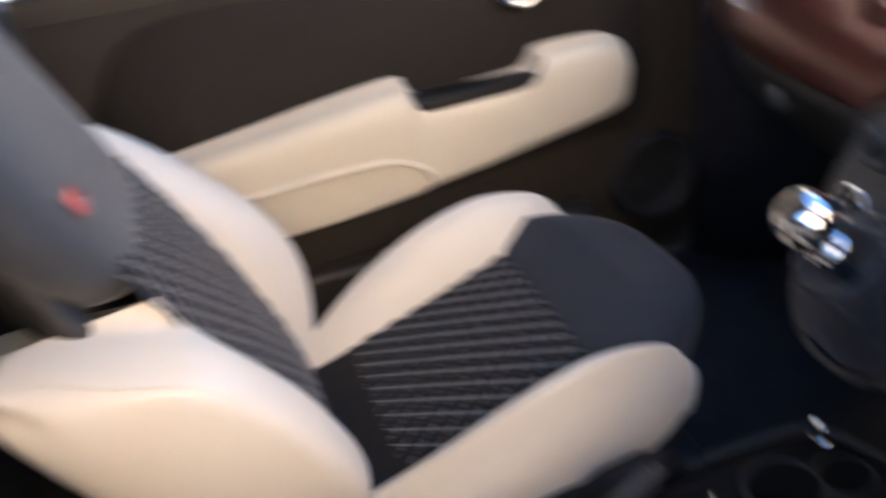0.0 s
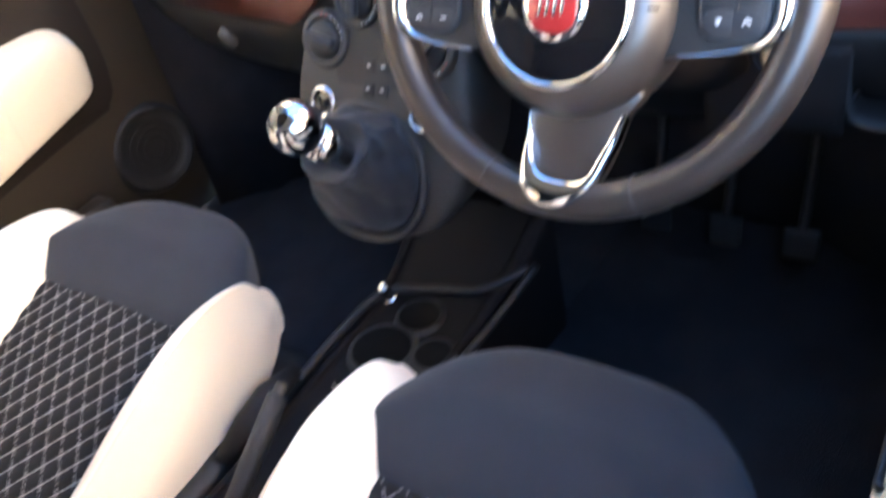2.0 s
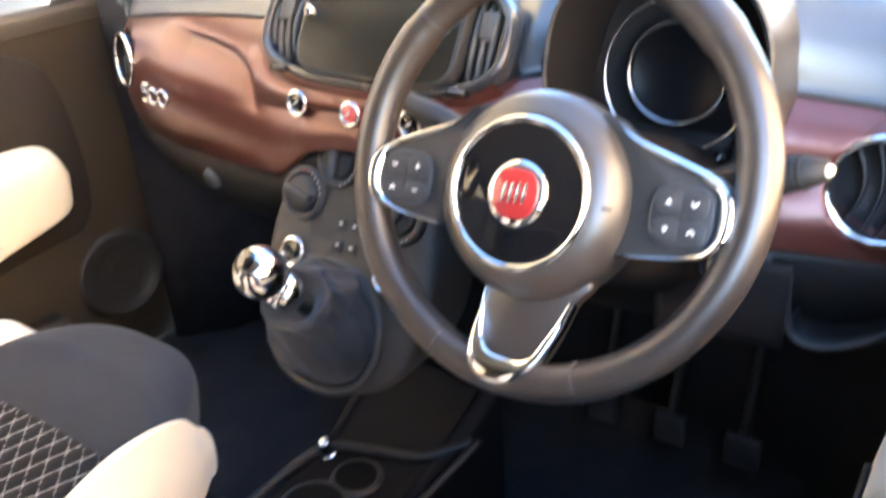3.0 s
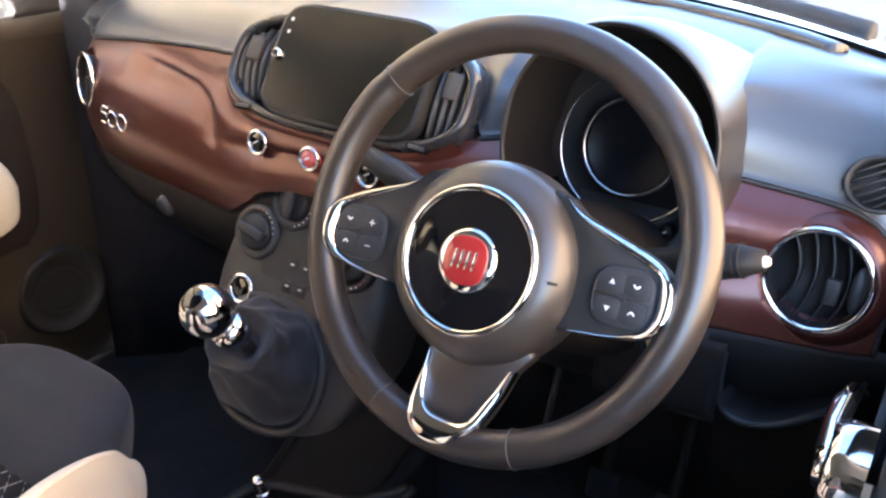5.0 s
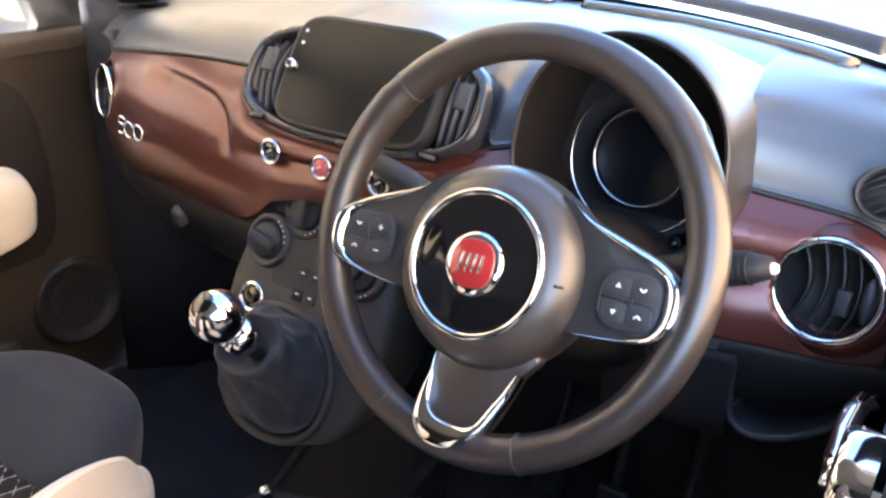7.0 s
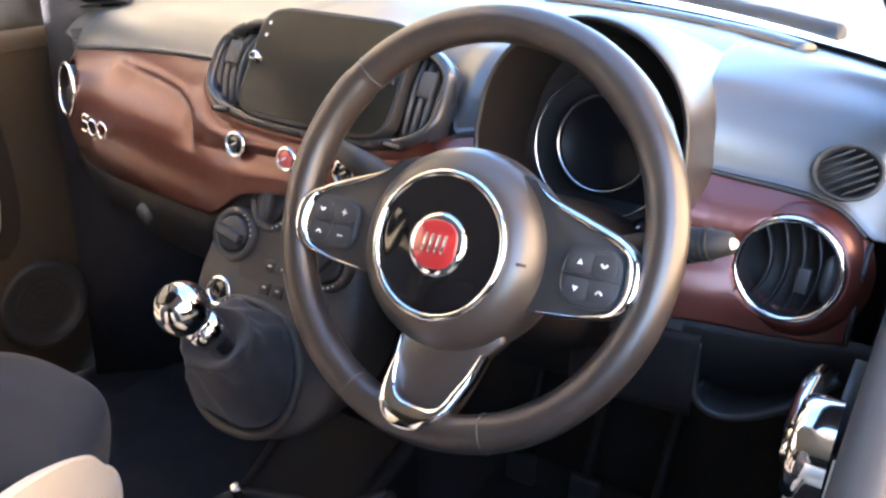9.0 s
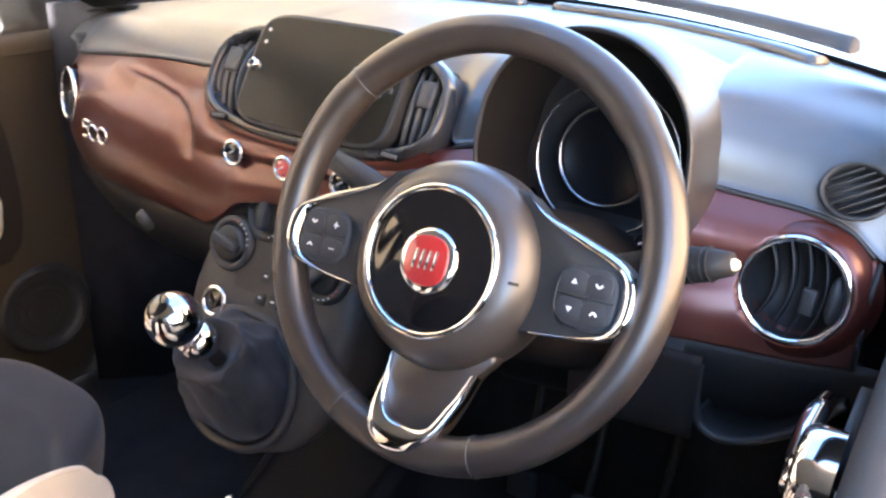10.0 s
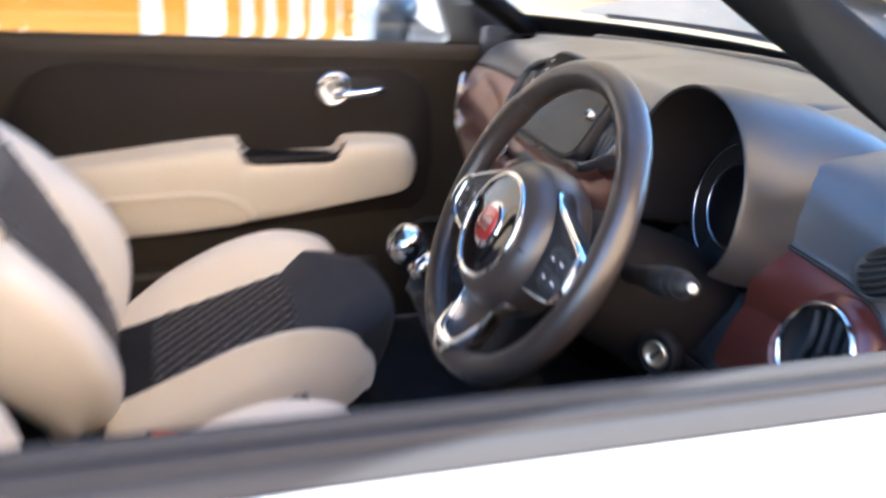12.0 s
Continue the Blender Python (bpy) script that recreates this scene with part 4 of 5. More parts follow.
for x, z, turn in ((-0.024, 0.757, 78), (0.021, 0.799, 0), (0.081, 0.799, 20), (0.120, 0.757, -40)):
    kn = part("climate_knob", lathe([(0.0, 0.001), (0.024, 0.001), (0.0255, 0.006), (0.031, 0.0065), (0.0335, 0.003), (0.0345, -0.004)], 44), CONSOLE, console, "dark climate dial", at=facing((x, console_at(z) - 0.006, z), slope))
    part("grip", lathe([(0, 0.009), (0.018, 0.0088), (0.0215, 0.007), (0.0225, 0.0)], 36), GRAINED, kn, "round black grip")
    part("blade", box(-0.0065, 0.0065, -0.0205, 0.0205, 0.006, 0.018, 0.004, 3), PAD, kn, at=pose(0, 0, 0, 0, 0, turn))
    for q in range(7):
        t = radians(-70 + turn + q * 14)
        part("tick", box(-0.001, 0.001, -0.0006, 0.0006, 0.0060, 0.0072, 0), LEGEND if q < 5 else RED_BUTTON, kn, at=pose(0.0285 * math.cos(t), 0.0285 * math.sin(t), 0))
for x, z in ((0.040, 0.735), (0.060, 0.735), (0.040, 0.712), (0.060, 0.712)):
    b = part("climate_button", box(-0.0075, 0.0075, -0.0075, 0.0075, -0.003, 0.001, 0.001), GRAINED, console, at=facing((x, console_at(z) - 0.006, z), slope))
    part("legend", box(-0.0025, 0.0025, -0.001, 0.001, 0, 0.0003, 0), LEGEND, b, "white mark", at=pose(0, 0.001, 0.001))
for x in (-0.026, 0.116):
    z = 0.693
    sw = part("ring_switch", torus(0.0165, 0.0028, 40, 10), CHROME, console, "chrome ringed switch", at=facing((x, console_at(z) - 0.008, z), slope))
    part("cap", lathe([(0, 0.0), (0.010, -0.001), (0.0155, -0.004), (0.016, -0.008)], 32), GLOSS, sw)

# gear lever
gear = thing("gear_lever", "gear lever with a chrome ball knob and a charcoal fabric boot", "gear lever")
base_c = Vector((CX - 0.013, console_at(0.617) - 0.004, 0.618))
bu = Vector((0, 0.36, 0.93)).normalized()
bn = Vector((0, -0.93, 0.36)).normalized()
knob_c = Vector((0.050, -0.034, 0.743))
neck = knob_c + Vector((0.004, 0.035, -0.048))
bo = []
for k, (f, w, h) in enumerate(((0.0, 0.072, 0.068), (0.05, 0.076, 0.071), (0.22, 0.074, 0.069), (0.42, 0.065, 0.060), (0.60, 0.053, 0.048), (0.76, 0.047, 0.042), (0.88, 0.044, 0.040), (0.95, 0.043, 0.039), (0.965, 0.038, 0.035), (0.88, 0.029, 0.027), (0.72, 0.016, 0.016))):
    c = base_c.lerp(neck, f)
    n = bn.lerp(Vector((0.0, -0.6, 0.85)), f).normalized()
    ux = Vector((1, 0, 0))
    uy = n.cross(ux).normalized()
    ring = []
    for i, (x, y) in enumerate(squircle(w, h, 24, 2.3)):
        fold = 1 + (0.05 * math.sin(i * 1.57 + k * 0.9) + 0.035 * math.sin(i * 2.6 - k * 1.7) if 1 < k < 8 else 0)
        ring.append(tuple(c + ux * x * fold + uy * y * fold))
    bo.append(ring)
part("boot", loft(bo, 60, 96), BOOT, gear, "charcoal fabric boot")
tr = [tuple(base_c + Vector((1, 0, 0)) * x + bu * y + bn * 0.002) for x, y in squircle(0.083, 0.079, 32, 2.3)]
part("boot_well", plate(squircle(0.078, 0.080, 32, 2.3, 0.0, 0.008), 0.004, 60, 0.001, base=-0.004), DARK, gear, "dark recess round the boot", at=facing(base_c, bn, bu))
part("boot_frame", tube(tr, 0.006, 80, 10, closed=True), CONSOLE, gear, "grey plastic frame")
part("collar", lathe([(0.015, -0.022), (0.020, -0.021), (0.0215, -0.010), (0.020, 0.001), (0.012, 0.007)], 32, 16), CHROME, gear, "chrome collar", at=facing(knob_c.lerp(neck, 0.58), knob_c - neck))
part("shaft", lathe([(0.009, -0.04), (0.009, 0.03)], 20), DARK, gear, at=facing(knob_c.lerp(neck, 0.75), knob_c - neck))
part("knob", lathe([(0.0, 0.0295), (0.009, 0.0286), (0.018, 0.0238), (0.0263, 0.0128), (0.0288, 0.0), (0.0263, -0.0128), (0.018, -0.0238), (0.011, -0.0275)], 48, 40), CHROME, gear, "chrome ball knob", at=facing(knob_c, knob_c - neck))
kt = knob_c + (knob_c - neck).normalized() * 0.0288
part("shift_plate", lathe([(0, 0.0012), (0.011, 0.0008), (0.013, -0.0008)], 32), GLOSS, gear, "black shift pattern plate", at=facing(kt, knob_c - neck))
# ---- seats ----
def seat(cx, dy, dz, label):
    """A front seat; x is across from its middle, y ahead."""
    ob = thing("bucket_seat", label, "seat", pose(cx, dy, dz), group="front seats")

    def cushion(x, y):
        """Height of the flat middle of the cushion."""
        return 0.490 + 0.30 * (y + 0.15) + 0.006 * (1 - (x / 0.17) ** 2)

    PX, PY = 0.0284, 0.0368

    def pillow(a, b):
        """Quilting: raised lozenges between two sets of stitched lines."""
        p, q = a / PX + b / PY, a / PX - b / PY
        return 0.0035 * (abs(math.sin(math.pi * p)) * abs(math.sin(math.pi * q))) ** 0.5

    def middle_width(y):
        return np.interp(y, [-0.46, -0.38, -0.28, -0.15], [0.122, 0.128, 0.136, 0.152])

    def back_y(z):
        return np.interp(z, [0.36, 0.44, 0.50, 0.60, 0.70, 0.80, 0.90, 1.0, 1.10], [-0.455, -0.470, -0.488, -0.530, -0.582, -0.640, -0.690, -0.728, -0.757])

    # cushion middle
    g = []
    for v in np.linspace(0, 1, 56):
        y = -0.40 + 0.25 * v
        w = middle_width(y) + 0.012
        g.append([(x, y, cushion(x, y) + pillow(x, y)) for x in np.linspace(-w, w, 56)])
    part("cushion", sheet(g), QUILT, ob, "black cloth quilted in lozenges")
    th = bmesh.new()
    for s in (-1, 1):
        for k in range(-18, 19):
            line = []
            for t in np.linspace(-0.40, -0.15, 22):
                x = (k - s * t / PY) * PX
                if abs(x) < middle_width(t) + 0.004:
                    line.append((x, t, cushion(x, t) + 0.0012))
            if len(line) > 3:
                tube(line, 0.0008, 0, 4, bm=th)
    tagged(part("stitching", th, THREAD, ob, "pale grey stitching"), kind="stuff")
    # plain band behind and the cloth nose in front
    g = [[(x, y, cushion(x, y) + 0.001) for x in np.linspace(-0.15, 0.15, 16)] for y in np.linspace(-0.52, -0.395, 10)]
    part("rear_band", sheet(g), QUILT, ob, "plain black cloth")
    nose = []
    for v in np.linspace(0, 1, 30):
        row = []
        for k in np.linspace(-1, 1, 41):
            a = abs(k)
            w = 0.172 + 0.012 * math.sin(math.pi * min(1, v * 1.2))
            front = 0.196 * (1 - 0.58 * a ** 3.2)
            t = v
            if t < 0.6:
                u = t / 0.6
                y = -0.152 + front * u * 0.9
                z = 0.496 + 0.046 * min(1, u * 2.0) ** 0.7 - 0.016 * u ** 5
            else:
                u = (t - 0.6) / 0.4
                y = -0.152 + front * (0.9 + 0.1 * math.sin(math.pi * min(u * 1.3, 1) * 0.5)) - 0.03 * u * u
                z = 0.526 - 0.022 * u - 0.10 * u ** 1.5
            z -= 0.022 * a ** 6
            row.append((w * k, y, z))
        nose.append(row)
    part("front_pad", sheet(nose), CLOTH, ob, "smooth charcoal cloth nose")
    # cream side bolsters of the cushion
    for s in (-1, 1):
        rings = []
        inside = (s > 0) == (cx < 0)      # the side by the tunnel is slimmer in front, the door side stands higher
        for y, inner, ridge, outer, zr, zi, zo in ((-0.475, 0.118, 0.148, 0.185, 0.400, 0.385, 0.35), (-0.44, 0.120, 0.163, 0.207, 0.425, 0.402, 0.35), (-0.36, 0.126, 0.181, 0.226, 0.470, 0.428, 0.355), (-0.26, 0.134, 0.194, 0.239, 0.520, 0.458, 0.362),
                                                   (-0.17, 0.141, 0.200, 0.243, 0.547, 0.484, 0.37), (-0.10, 0.149, 0.200, 0.238, 0.545, 0.496, 0.385), (-0.055, 0.160, 0.200, 0.234, 0.529, 0.488, 0.405), (-0.03, 0.172, 0.198, 0.222, 0.500, 0.470, 0.425)):
            k = min(max((y + 0.30) / 0.27, 0), 1)
            if inside and cx < 0:
                y -= 0.020 * k
                inner, ridge, outer, zr = inner + 0.014 - 0.020 * k, ridge + 0.002 - 0.026 * k * k, max(outer - 0.014 - 0.046 * k, ridge + 0.002 - 0.026 * k * k + 0.008), zr - 0.012 * k
            elif inside:
                ridge, outer = ridge + 0.006, outer + 0.016
            else:
                lift = min(max((y + 0.475) / 0.1, 0), 1) * (1 - k)
                ridge, outer, zr = ridge + 0.008, outer + 0.012, zr + 0.002 + 0.016 * lift
            rings.append([(s * inner, y, zi - 0.03), (s * inner, y, zi), (s * (inner * 0.45 + ridge * 0.55), y, zr - 0.010), (s * (ridge - 0.003), y, zr), (s * (ridge + 0.002), y, zr - 0.0015), (s * (ridge * 0.55 + outer * 0.45), y, zr - min(0.032, (zr - zo) * 0.3)), (s * outer, y, zr - min(0.080, (zr - zo) * 0.6)),
                          (s * (outer - 0.004), y, zo), (s * (outer * 0.75 + inner * 0.25), y, zo - 0.02), (s * (inner * 0.8 + outer * 0.2), y, zo + 0.01)])
        tip = np.array(rings[-1])
        mid = tip.mean(0)
        for shrink, ahead in ((0.90, 0.007), (0.70, 0.013), (0.42, 0.017), (0.12, 0.019)):
            rings.append([tuple(mid + (q - mid) * shrink + (0, ahead, -0.4 * ahead)) for q in tip])
        b = part("cushion_bolster", loft(rings, 48, 44), CREAM, ob, "ivory leather bolster")
        part("piping", tube([(r[4][0], r[4][1], r[4][2] - 0.0005) for r in rings[1:-5]], 0.0012, 40, 6), CREAM_TRIM, b, "stitched seam")
    # base
    part("seat_base", box(-0.215, 0.215, -0.46, -0.03, 0.27, 0.365, 0.03, 3), GRAINED, ob, "black plastic base")
    for s in (-1, 1):
        part("runner", box(s * 0.19 - 0.02, s * 0.19 + 0.02, -0.55, 0.02, 0.236 - dz, 0.272, 0.006), DARK, ob, "steel seat runner")
        part("side_cover", box(s * 0.225 - 0.018, s * 0.225 + 0.018, -0.55, -0.12, 0.30, 0.392, 0.016, 3), GRAINED, ob, "black side cover")
    part("tilt_lever", tube([(0.236, -0.235, 0.392), (0.246, -0.19, 0.412), (0.248, -0.145, 0.420), (0.246, -0.10, 0.414)], [0.012, 0.020, 0.021, 0.012], 4, 14, flat=0.7), DARK, ob, "black tilt lever")
    # backrest middle
    g = []
    for v in np.linspace(0, 1, 64):
        z = 0.395 + 0.375 * v
        w = np.interp(v, [0, 0.3, 0.55, 0.8, 1], [0.125, 0.140, 0.154, 0.160, 0.158])
        g.append([(x, back_y(z) + 0.006 * (1 - (x / 0.17) ** 2) + pillow(x, z * 1.12), z) for x in np.linspace(-w, w, 56)])
    part("backrest", sheet(g), QUILT, ob, "black cloth quilted in lozenges")
    th = bmesh.new()
    for s in (-1, 1):
        for k in range(-38, 39):
            line = []
            for t in np.linspace(0.42, 0.77, 26):
                x = (k - s * t * 1.12 / PY) * PX
                if abs(x) < np.interp(t, [0.455, 0.55, 0.63, 0.71, 0.77], [0.115, 0.126, 0.140, 0.154, 0.160]):
                    line.append((x, back_y(t) + 0.006 * (1 - (x / 0.17) ** 2) + 0.0022, t))
            if len(line) > 3:
                tube(line, 0.0008, 0, 4, bm=th, up=(0, 1, 0))
    tagged(part("stitching", th, THREAD, ob, "pale grey stitching"), kind="stuff")
    # grey upper back and head restraint in one
    rings = []
    for z, w, d, out in ((0.738, 0.140, 0.050, 0.002), (0.785, 0.168, 0.065, 0.012), (0.85, 0.180, 0.085, 0.016), (0.91, 0.172, 0.09, 0.018), (0.97, 0.140, 0.085, 0.02), (1.05, 0.125, 0.08, 0.025), (1.11, 0.112, 0.065, 0.02), (1.14, 0.075, 0.035, 0.005)):
        y = back_y(z)
        rings.append([(-w, y - 0.05, z), (-w * 0.93, y + out - 0.018, z), (-w * 0.6, y + out, z), (0, y + out + 0.003, z), (w * 0.6, y + out, z), (w * 0.93, y + out - 0.018, z), (w, y - 0.05, z), (w * 0.85, y - d, z), (0, y - d - 0.01, z), (-w * 0.85, y - d, z)])
    up = part("head_restraint", loft(rings, 50, 60), GREY_CLOTH, ob, "mid grey cloth upper back and head restraint")
    part("emblem", box(-0.022, 0.022, -0.012, 0.012, 0, 0.0012, 0.0006, 1), RED_BUTTON, up, "small red emblem", at=facing((0.11, back_y(0.83) + 0.017, 0.83), (0, 1, 0.55)))
    # cream bolsters of the backrest
    for s in (-1, 1):
        rings = []
        near = (s > 0) == (cx < 0)      # the side by the tunnel
        tops = ((0.714, -0.612, 0.150, 0.250), (0.729, -0.664, 0.148, 0.238), (0.735, -0.702, 0.148, 0.222)) if near else ((0.745, -0.598, 0.148, 0.246), (0.790, -0.655, 0.150, 0.236), (0.806, -0.700, 0.158, 0.216))
        for z, fy, inner, outer in ((0.37, -0.462, 0.118, 0.165), (0.42, -0.446, 0.120, 0.195), (0.49, -0.438, 0.126, 0.224), (0.56, -0.452, 0.134, 0.242), (0.63, -0.490, 0.142, 0.250), (0.69, -0.545, 0.148, 0.252)) + tops:
            by = back_y(z)
            fy += (-0.012 if near else 0.012) * min(1, max(0, (z - 0.45) / 0.1))
            mid = (inner + outer) / 2
            deep = 0.05 * min(1, max(0, (z - 0.42) / 0.15))
            rings.append([(s * inner, by - 0.02, z), (s * inner, by + 0.004, z), (s * (inner + 0.018), by * 0.35 + fy * 0.65, z), (s * mid, fy, z + 0.002), (s * (outer - 0.012), fy - 0.012, z), (s * outer, fy - 0.05, z - 0.004),
                          (s * (outer + 0.002), by - 0.06 - deep, z - 0.02), (s * (outer - 0.02), by - 0.10 - deep, z - 0.02), (s * inner, by - 0.09 - deep, z)])
        b = part("backrest_bolster", loft(rings, 48, 44), CREAM, ob, "ivory leather bolster")
        part("piping", tube([(r[4][0] + s * 0.003, r[4][1] - 0.006, r[4][2]) for r in rings[1:-1]], 0.0013, 40, 6), CREAM_TRIM, b, "stitched seam")
    # shell behind
    sh = []
    for z, w in ((0.40, 0.17), (0.5, 0.20), (0.66, 0.20), (0.74, 0.165), (0.82, 0.145), (0.95, 0.12), (1.09, 0.090)):
        y = back_y(z)
        sh.append([(-w, y - 0.055, z), (-w * 0.8, y - 0.115, z), (0, y - 0.13, z), (w * 0.8, y - 0.115, z), (w, y - 0.055, z), (0, y - 0.06, z)])
    part("back_shell", loft(sh, 24, 40), GRAINED, ob, "black plastic shell")
    return ob


seat(-0.275, 0.0, 0.0, "front passenger seat with ivory bolsters and black quilted cloth")
seat(0.380, -0.092, 0.03, "driver's seat with ivory bolsters and black quilted cloth")

# ---- tunnel between the seats ----
tunnel = thing("floor_console", "black floor console with three cup holders between the seats", "console")
tr = []
for y, w, z in ((-0.62, 0.075, 0.40), (-0.30, 0.080, 0.40), (-0.10, 0.085, 0.392), (0.0, 0.088, 0.392), (0.08, 0.090, 0.396), (0.16, 0.10, 0.42), (0.24, 0.11, 0.46)):
    tr.append([(0.06 - w, y, 0.24), (0.06 - w, y, z - 0.03), (0.06 - w * 0.92, y, z), (0.06 - w * 0.8, y, z + 0.004), (0.06 - w * 0.68, y, z - 0.004), (0.06, y, z - 0.006), (0.06 + w * 0.68, y, z - 0.004), (0.06 + w * 0.8, y, z + 0.004), (0.06 + w * 0.92, y, z), (0.06 + w, y, z - 0.03), (0.06 + w, y, 0.24)])
part("tunnel_cover", sheet(np.stack([spline(r, 44) for r in spline(np.array(tr), 50)])), POD, tunnel, "black grained cover")
for x, y, r in ((0.042, -0.012, 0.042), (0.112, 0.004, 0.026), (0.056, 0.058, 0.030)):
    cup = part("cup_holder", lathe([(0, 0.0015), (r * 0.86, 0.0015), (r * 0.9, 0.004), (r, 0.006), (r + 0.004, 0.0045), (r + 0.006, 0.0)], 40), GRAINED, tunnel, at=pose(x, y, 0.390))
    # shade of the deep hole, painted as a flat black disc
    part("depth_shade", lathe([(0, 0.0050), (r * 0.90, 0.0050), (r * 0.93, 0.0058)], 32), BLACK, cup, "flat black disc for the cup's shaded depth")
part("edge_rim", tube([(-0.028, -0.10, 0.397), (-0.026, -0.02, 0.400), (-0.008, 0.066, 0.408), (0.05, 0.098, 0.406), (0.12, 0.115, 0.412), (0.172, 0.162, 0.425)], 0.0065, 40, 10), GRAINED, tunnel, "raised black rim")
part("edge_rim", tube([(0.150, -0.10, 0.397), (0.155, 0.0, 0.400), (0.165, 0.08, 0.408), (0.180, 0.165, 0.428)], 0.006, 30, 10), GRAINED, tunnel, "raised black rim")
part("socket_cap", lathe([(0, 0.022), (0.006, 0.021), (0.009, 0.016), (0.009, 0.0), (0.012, -0.004)], 24, 16), SATIN_CHROME, tunnel, "small pale metal cap", at=facing((0.001, 0.068, 0.408), (0.0, -0.3, 1)))
part("hinge_pin", tube([(0.02, -0.085, 0.400), (0.028, -0.094, 0.404), (0.040, -0.097, 0.404)], 0.002, 10, 8), CHROME, tunnel, "chrome pin")

handbrake = thing("handbrake", "dark grey handbrake lever pulled up between the seats", "handbrake")
part("lever", tube([(0.050, -0.46, 0.345), (0.050, -0.36, 0.392), (0.051, -0.27, 0.445), (0.052, -0.185, 0.497)], [0.009, 0.010, 0.011, 0.0125, 0.0120], 5, 14), GRAINED, handbrake, "dark grey lever")
part("button", lathe([(0, 0.012), (0.006, 0.011), (0.0075, 0.007), (0.0075, -0.004)], 20), GRAINED, handbrake, "black release button", at=facing((0.052, -0.183, 0.498), (0, 1, 0.6)))
part("gaiter", box(0.022, 0.080, -0.48, -0.34, 0.37, 0.412, 0.014, 3), RUBBER, handbrake, "black gaiter")


def buckle(x, y, z, label):
    ob = thing("seatbelt_buckle", label, "buckle", pose(x, y, z, -12, 0, 6))
    part("stalk", tube([(0, 0, -0.10), (0, 0.005, -0.04), (0, 0.008, 0.0)], [0.008, 0.010, 0.012], 3, 10, flat=0.6, up=(0, 1, 0)), DARK, ob)
    part("case", box(-0.014, 0.014, -0.028, 0.028, -0.005, 0.045, 0.006, 3), DARK, ob, "black case")
    part("button", box(-0.010, 0.010, -0.020, 0.020, 0.040, 0.048, 0.003), ORANGE, ob, "orange release button")


buckle(-0.005, -0.39, 0.380, "black seat belt buckle with an orange button beside the passenger seat")
buckle(0.125, -0.47, 0.39, "black seat belt buckle with an orange button beside the driver's seat")

# pedals
for x, w in ((0.46, 0.03), (0.36, 0.028), (0.26, 0.028)):
    ob = thing("pedal", "black rubber foot pedal in the driver's footwell", "pedal", group="pedals")
    part("pad", box(x - w * 0.8, x + w * 0.8, 0.372, 0.384, 0.345, 0.395, 0.005), RUBBER, ob, at=pose(0, 0, 0))
    part("arm", tube([(x, 0.38, 0.38), (x, 0.42, 0.5), (x, 0.44, 0.66)], 0.008, 12, 8, up=(1, 0, 0)), DARK, ob)
tagged(part("floor_mat", box(0.16, 0.62, -0.05, 0.50, 0.2355, 0.247, 0.004), CARPET), "black carpet mat in the driver's footwell", "mat")
tagged(part("floor_mat", box(-0.54, -0.08, -0.05, 0.50, 0.2355, 0.247, 0.004), CARPET), "black carpet mat in the passenger's footwell", "mat")


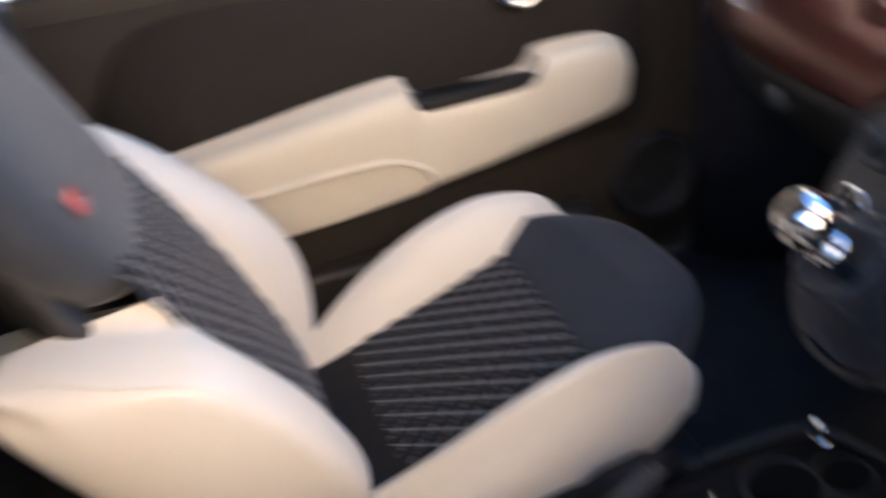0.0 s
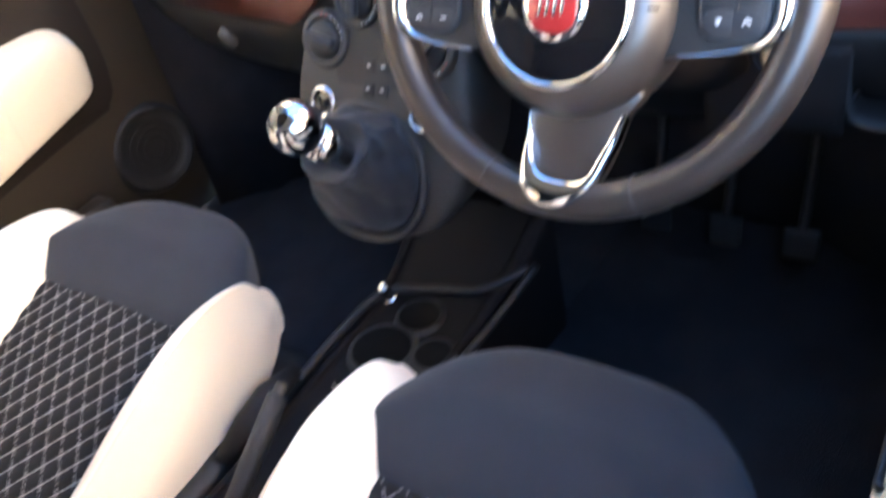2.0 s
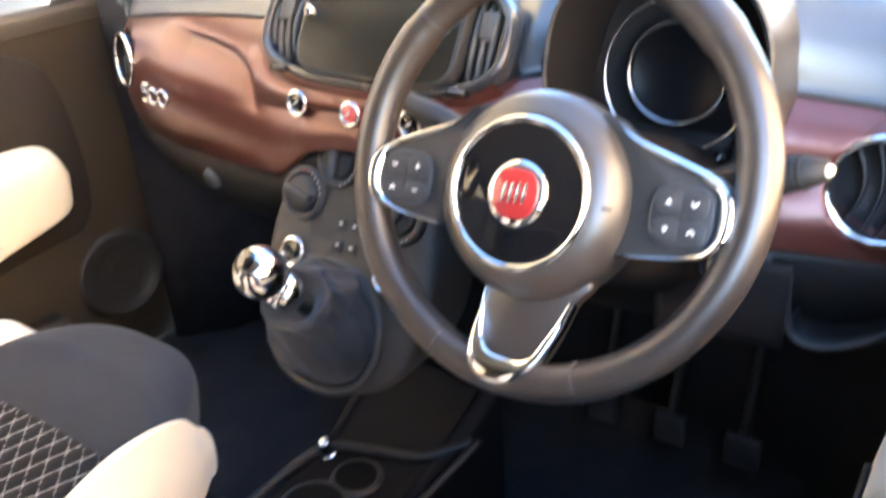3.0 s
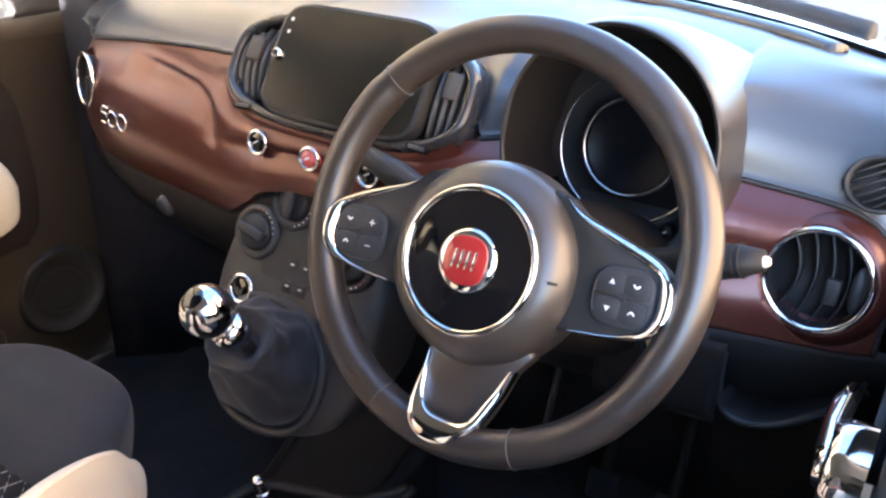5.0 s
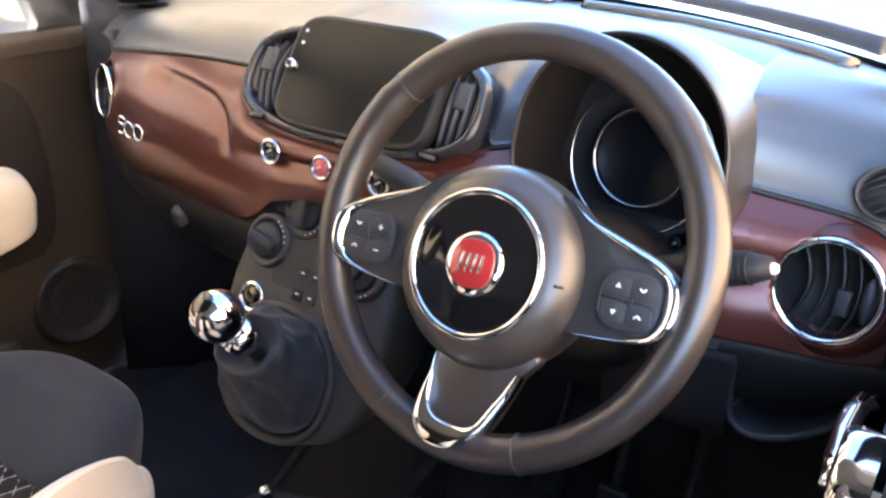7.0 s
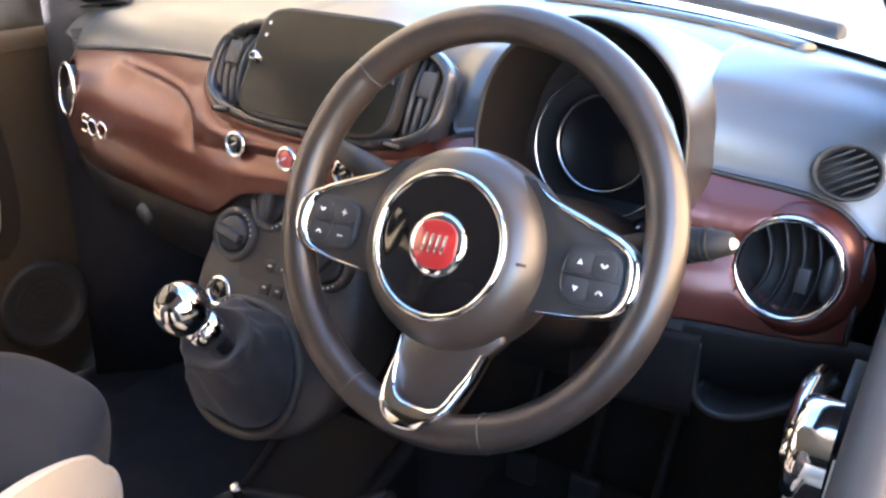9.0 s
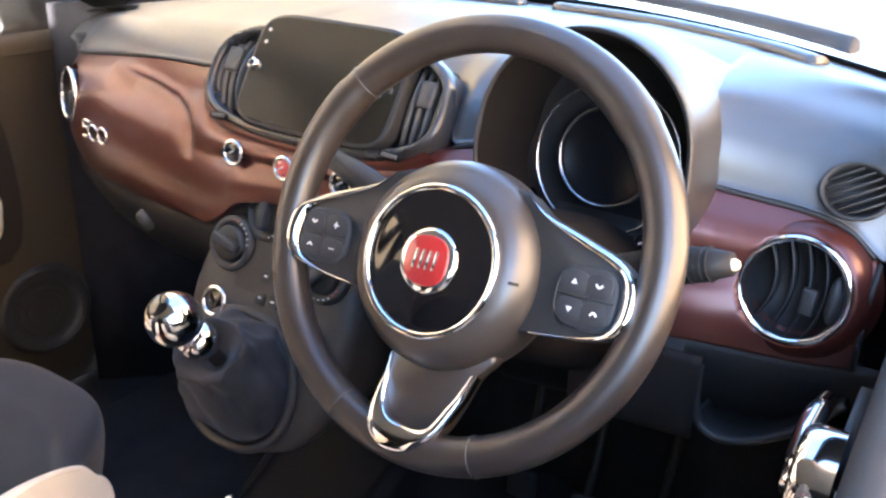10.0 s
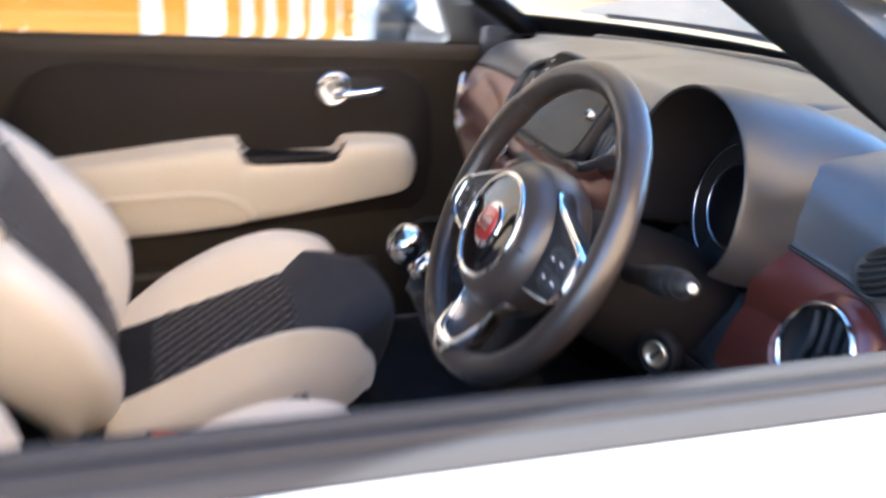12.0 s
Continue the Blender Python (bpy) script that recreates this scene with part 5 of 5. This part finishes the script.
# ---- doors ----
def door(s, inner, name, label, drop=0.0, reach=0.0):
    """A front door, s -1 for the passenger's side and 1 for the driver's; q is measured outwards from the inner skin."""
    ob = thing(name, label, "door", group="front doors", kind="structure")

    def X(q):
        return inner + s * q

    sunk_edge = 0.012 if s < 0 else 0.0
    panel = []
    for y in np.linspace(-0.72, 0.44, 30):
        panel.append(spline([(X(0.02), y, 0.24), (X(0.006), y, 0.30), (X(0.0), y, 0.5), (X(0.002), y, 0.66), (X(0.006), y, 0.78), (X(0.0), y, 0.85), (X(-0.004), y, 0.878 - drop), (X(-0.008), y, 0.895 - drop), (X(-0.004), y, 0.906 - drop), (X(0.008), y, 0.911 - drop), (X(0.014), y, 0.900 - drop)], 40))
    part("inner_panel", sheet(panel), DOOR_GREY, ob, "dark grained inner panel")
    part("capping", sheet([spline([(X(-0.010), y, 0.880 - drop), (X(-0.009), y, 0.904 - drop), (X(-0.001), y, 0.9165 - drop), (X(0.014), y, 0.9195 - drop - sunk_edge * 0.6), (X(0.020), y, 0.908 - drop - sunk_edge * 0.6)], 16) for y in np.linspace(-0.72, 0.36 if s < 0 else 0.25, 20)]), SILL_GREY if s > 0 else DOOR_GREY, ob, "smooth window capping")
    # recessed dark field behind the pull handle
    field = spline([(-0.60, 0.832), (-0.2, 0.848), (0.10, 0.857), (0.155, 0.849), (0.194, 0.820), (0.213, 0.765), (0.222, 0.68), (0.220, 0.60), (0.195, 0.545), (0.10, 0.53), (-0.60, 0.50)], 80, closed=True)
    bm = plate(field, 0.004, 0, 0.002, smooth=False)
    part("inset", bm, DOOR_INSET, ob, "darker inset field", at=Matrix(((0, 0, -s, X(-0.0035)), (1, 0, 0, 0), (0, 1, 0, 0), (0, 0, 0, 1))))
    part("groove", tube([(X(-0.0050), y, z) for y, z in field], 0.0022, 0, 6, closed=True, up=(1, 0, 0)), RUBBER, ob, "thin dark groove")
    # ivory arm rest with the pull recess
    rings = []
    for y, zt, zb, d in ((-0.66, 0.645, 0.485, 0.03), (-0.60, 0.652, 0.488, 0.045), (-0.45, 0.672, 0.503, 0.055), (-0.34, 0.687, 0.512, 0.060), (-0.225, 0.699, 0.525, 0.062), (-0.208, 0.685, 0.528, 0.062), (-0.185, 0.669, 0.532, 0.060), (-0.09, 0.671, 0.545, 0.058), (-0.02, 0.675, 0.556, 0.056),
                         (0.0, 0.688, 0.560, 0.056), (0.014, 0.703, 0.562, 0.055), (0.08, 0.706, 0.573, 0.052), (0.136, 0.702, 0.582, 0.047), (0.166, 0.687, 0.594, 0.038), (0.182, 0.660, 0.622, 0.020)):
        h = zt - zb
        rings.append([(X(0.004), y, zt), (X(-d * 0.45), y, zt + 0.002), (X(-d * 0.85), y, zt - 0.010), (X(-d), y, zt - 0.035 * h / 0.13), (X(-d * 0.98), y, zb + h * 0.4), (X(-d * 0.90), y, zb + 0.012), (X(-d * 0.7), y, zb), (X(0.004), y, zb + 0.003)])
    part("arm_rest", loft(rings, 90, 40), CREAM_TRIM, ob, "ivory leather arm rest")
    # raised pocket lip on it
    lip = [(X(-0.058), -0.60, 0.586), (X(-0.061), -0.45, 0.594), (X(-0.063), -0.33, 0.600), (X(-0.062), -0.25, 0.595), (X(-0.060), -0.205, 0.572), (X(-0.057), -0.186, 0.543)]
    part("pocket_lip", tube(lip, 0.007, 50, 10, flat=0.8), CREAM_TRIM, ob, "rounded ivory lip")
    part("pull_recess", box(min(X(-0.050), X(0.0)), max(X(-0.050), X(0.0)), -0.200, 0.004, 0.650, 0.680, 0.006), DARK, ob, "black pull recess")
    part("recess_edge", tube([(X(-0.054), -0.212, 0.700), (X(-0.056), -0.19, 0.675), (X(-0.056), -0.10, 0.675), (X(-0.055), -0.012, 0.683), (X(-0.053), 0.010, 0.708)], 0.003, 40, 8), RUBBER, ob, "black recess edge")
    # chrome handle
    part("door_handle", lathe([(0, 0.010), (0.016, 0.014), (0.026, 0.024), (0.033, 0.026), (0.038, 0.018), (0.039, 0.0)], 40, 24), CHROME, ob, "round chrome handle base", at=facing((X(-0.004 - reach), -0.012, 0.817 - drop * 0.5), (-s, 0, 0)))
    part("lever", tube([(X(-0.026 - reach), -0.012, 0.806 - drop * 0.5), (X(-0.033 - reach), 0.03, 0.808 - drop * 0.5), (X(-0.033 - reach), 0.07, 0.814 - drop * 0.5), (X(-0.028 - reach), 0.100, 0.818 - drop * 0.5)], [0.011, 0.009, 0.0085, 0.009, 0.007], 5, 12), CHROME, ob, "chrome lever")
    part("handle_bowl", plate(squircle(0.058, 0.022, 28, 2.6, 0.045, 0.0), 0.003 + reach, 48, 0.001), GRAINED, ob, "black handle bowl", at=Matrix(((0, 0, -s, X(-0.0055)), (1, 0, 0, 0), (0, 1, 0, 0.816), (0, 0, 0, 1))))
    # speaker low in front
    sp = part("speaker", lathe([(0, 0.004), (0.05, 0.006), (0.066, 0.012), (0.076, 0.014), (0.082, 0.008), (0.086, 0.0)], 56, 30), GRAINED, ob, "round speaker grille", at=facing((X(-0.004), 0.235, 0.425), (-s, -0.15, 0.1)))
    for r in (0.02, 0.034, 0.048):
        part("grille_ring", torus(r, 0.0014, 40, 6), DARK, sp, at=pose(0, 0, 0.007))
    part("map_pocket", box(min(X(-0.045), X(0.0)), max(X(-0.045), X(0.0)), -0.62, 0.10, 0.30, 0.42, 0.015, 3), DOOR_GREY, ob, "low storage bin")
    # outer skin and rubber
    part("window_seal", tube([(X(0.027), y, 0.911 - drop - sunk_edge) for y in (-0.72, -0.2, 0.36)], 0.009, 24, 8, flat=0.8), RUBBER, ob, "black window seal")
    part("outer_ledge", sheet([spline([(X(0.032), y, 0.903 - drop - sunk_edge), (X(0.035), y, 0.911 - drop - sunk_edge), (X(0.045), y, 0.910 - drop - sunk_edge), (X(0.054), y, 0.900 - drop - sunk_edge)], 10) for y in np.linspace(-0.72, 0.38, 16)]), SILL_GREY, ob, "grey outer seal ledge")
    part("outer_skin", sheet([spline([(X(0.048), y, 0.893 - drop), (X(0.057), y, 0.898 - drop), (X(0.067), y, 0.891 - drop), (X(0.075), y, 0.87), (X(0.09), y, 0.83), (X(0.105), y, 0.74), (X(0.112), y, 0.6), (X(0.105), y, 0.4), (X(0.08), y, 0.22)], 40) for y in np.linspace(-0.74, 0.40, 24)]), BODY, ob, "white painted outer skin")
    part("mirror_sail", plate([(0.39, 0.90), (0.235, 0.905), (0.24, 0.93), (0.20, 1.05), (0.24, 1.06), (0.39, 0.96)], 0.03, 40, 0.006, base=0), GRAINED, ob, "black mirror triangle", at=Matrix(((0, 0, -s, X(0.025)), (1, 0, 0, 0), (0, 1, 0, 0), (0, 0, 0, 1))))
    return ob


door(-1, -0.655, "door_1", "closed passenger door with an ivory arm rest and a chrome handle")
door(1, 0.682, "door_2", "closed driver's door with its window wound down and a chrome handle", 0.018, 0.012)
pane = tagged(part("window_1", thicken(sheet([[(-0.668 + 0.09 * v ** 1.2, y - 0.12 * v * (1 if y > 0 else 0), 0.90 + 0.47 * v) for y in np.linspace(-0.70, 0.36, 12)] for v in np.linspace(0, 1, 8)]), 0.004), GLASS), "clear closed passenger window", "window", kind="structure")
pane.visible_shadow = False

# passenger's door mirror
mir = thing("door_mirror", "dark door mirror outside the passenger window", "mirror")
part("shell", loft([[(-0.86 + 0.11 * math.cos(t) * g, 0.125 + d, 0.965 + 0.075 * math.sin(t) * g) for t in np.linspace(0, 2 * math.pi, 14, endpoint=False)] for g, d in ((0.9, -0.03), (1.0, -0.02), (1.0, 0.02), (0.8, 0.07), (0.3, 0.10))], 20, 40), SHELL, mir, "dark blue grey shell")
part("mirror_glass", loft([[(-0.86 + 0.098 * math.cos(t) * g, 0.093 + d, 0.965 + 0.065 * math.sin(t) * g) for t in np.linspace(0, 2 * math.pi, 14, endpoint=False)] for g, d in ((1.0, 0.0), (1.0, -0.004))], 3, 40), MIRROR, mir, "mirror glass", at=Matrix.Translation((-0.86, 0.093, 0.965)) @ pose(0, 0, 0, -8, 0, 14) @ Matrix.Translation((0.86, -0.093, -0.965)))
part("foot", tube([(-0.68, 0.29, 0.91), (-0.72, 0.25, 0.92), (-0.79, 0.16, 0.94)], 0.022, 10, 12), GRAINED, mir, "black foot")
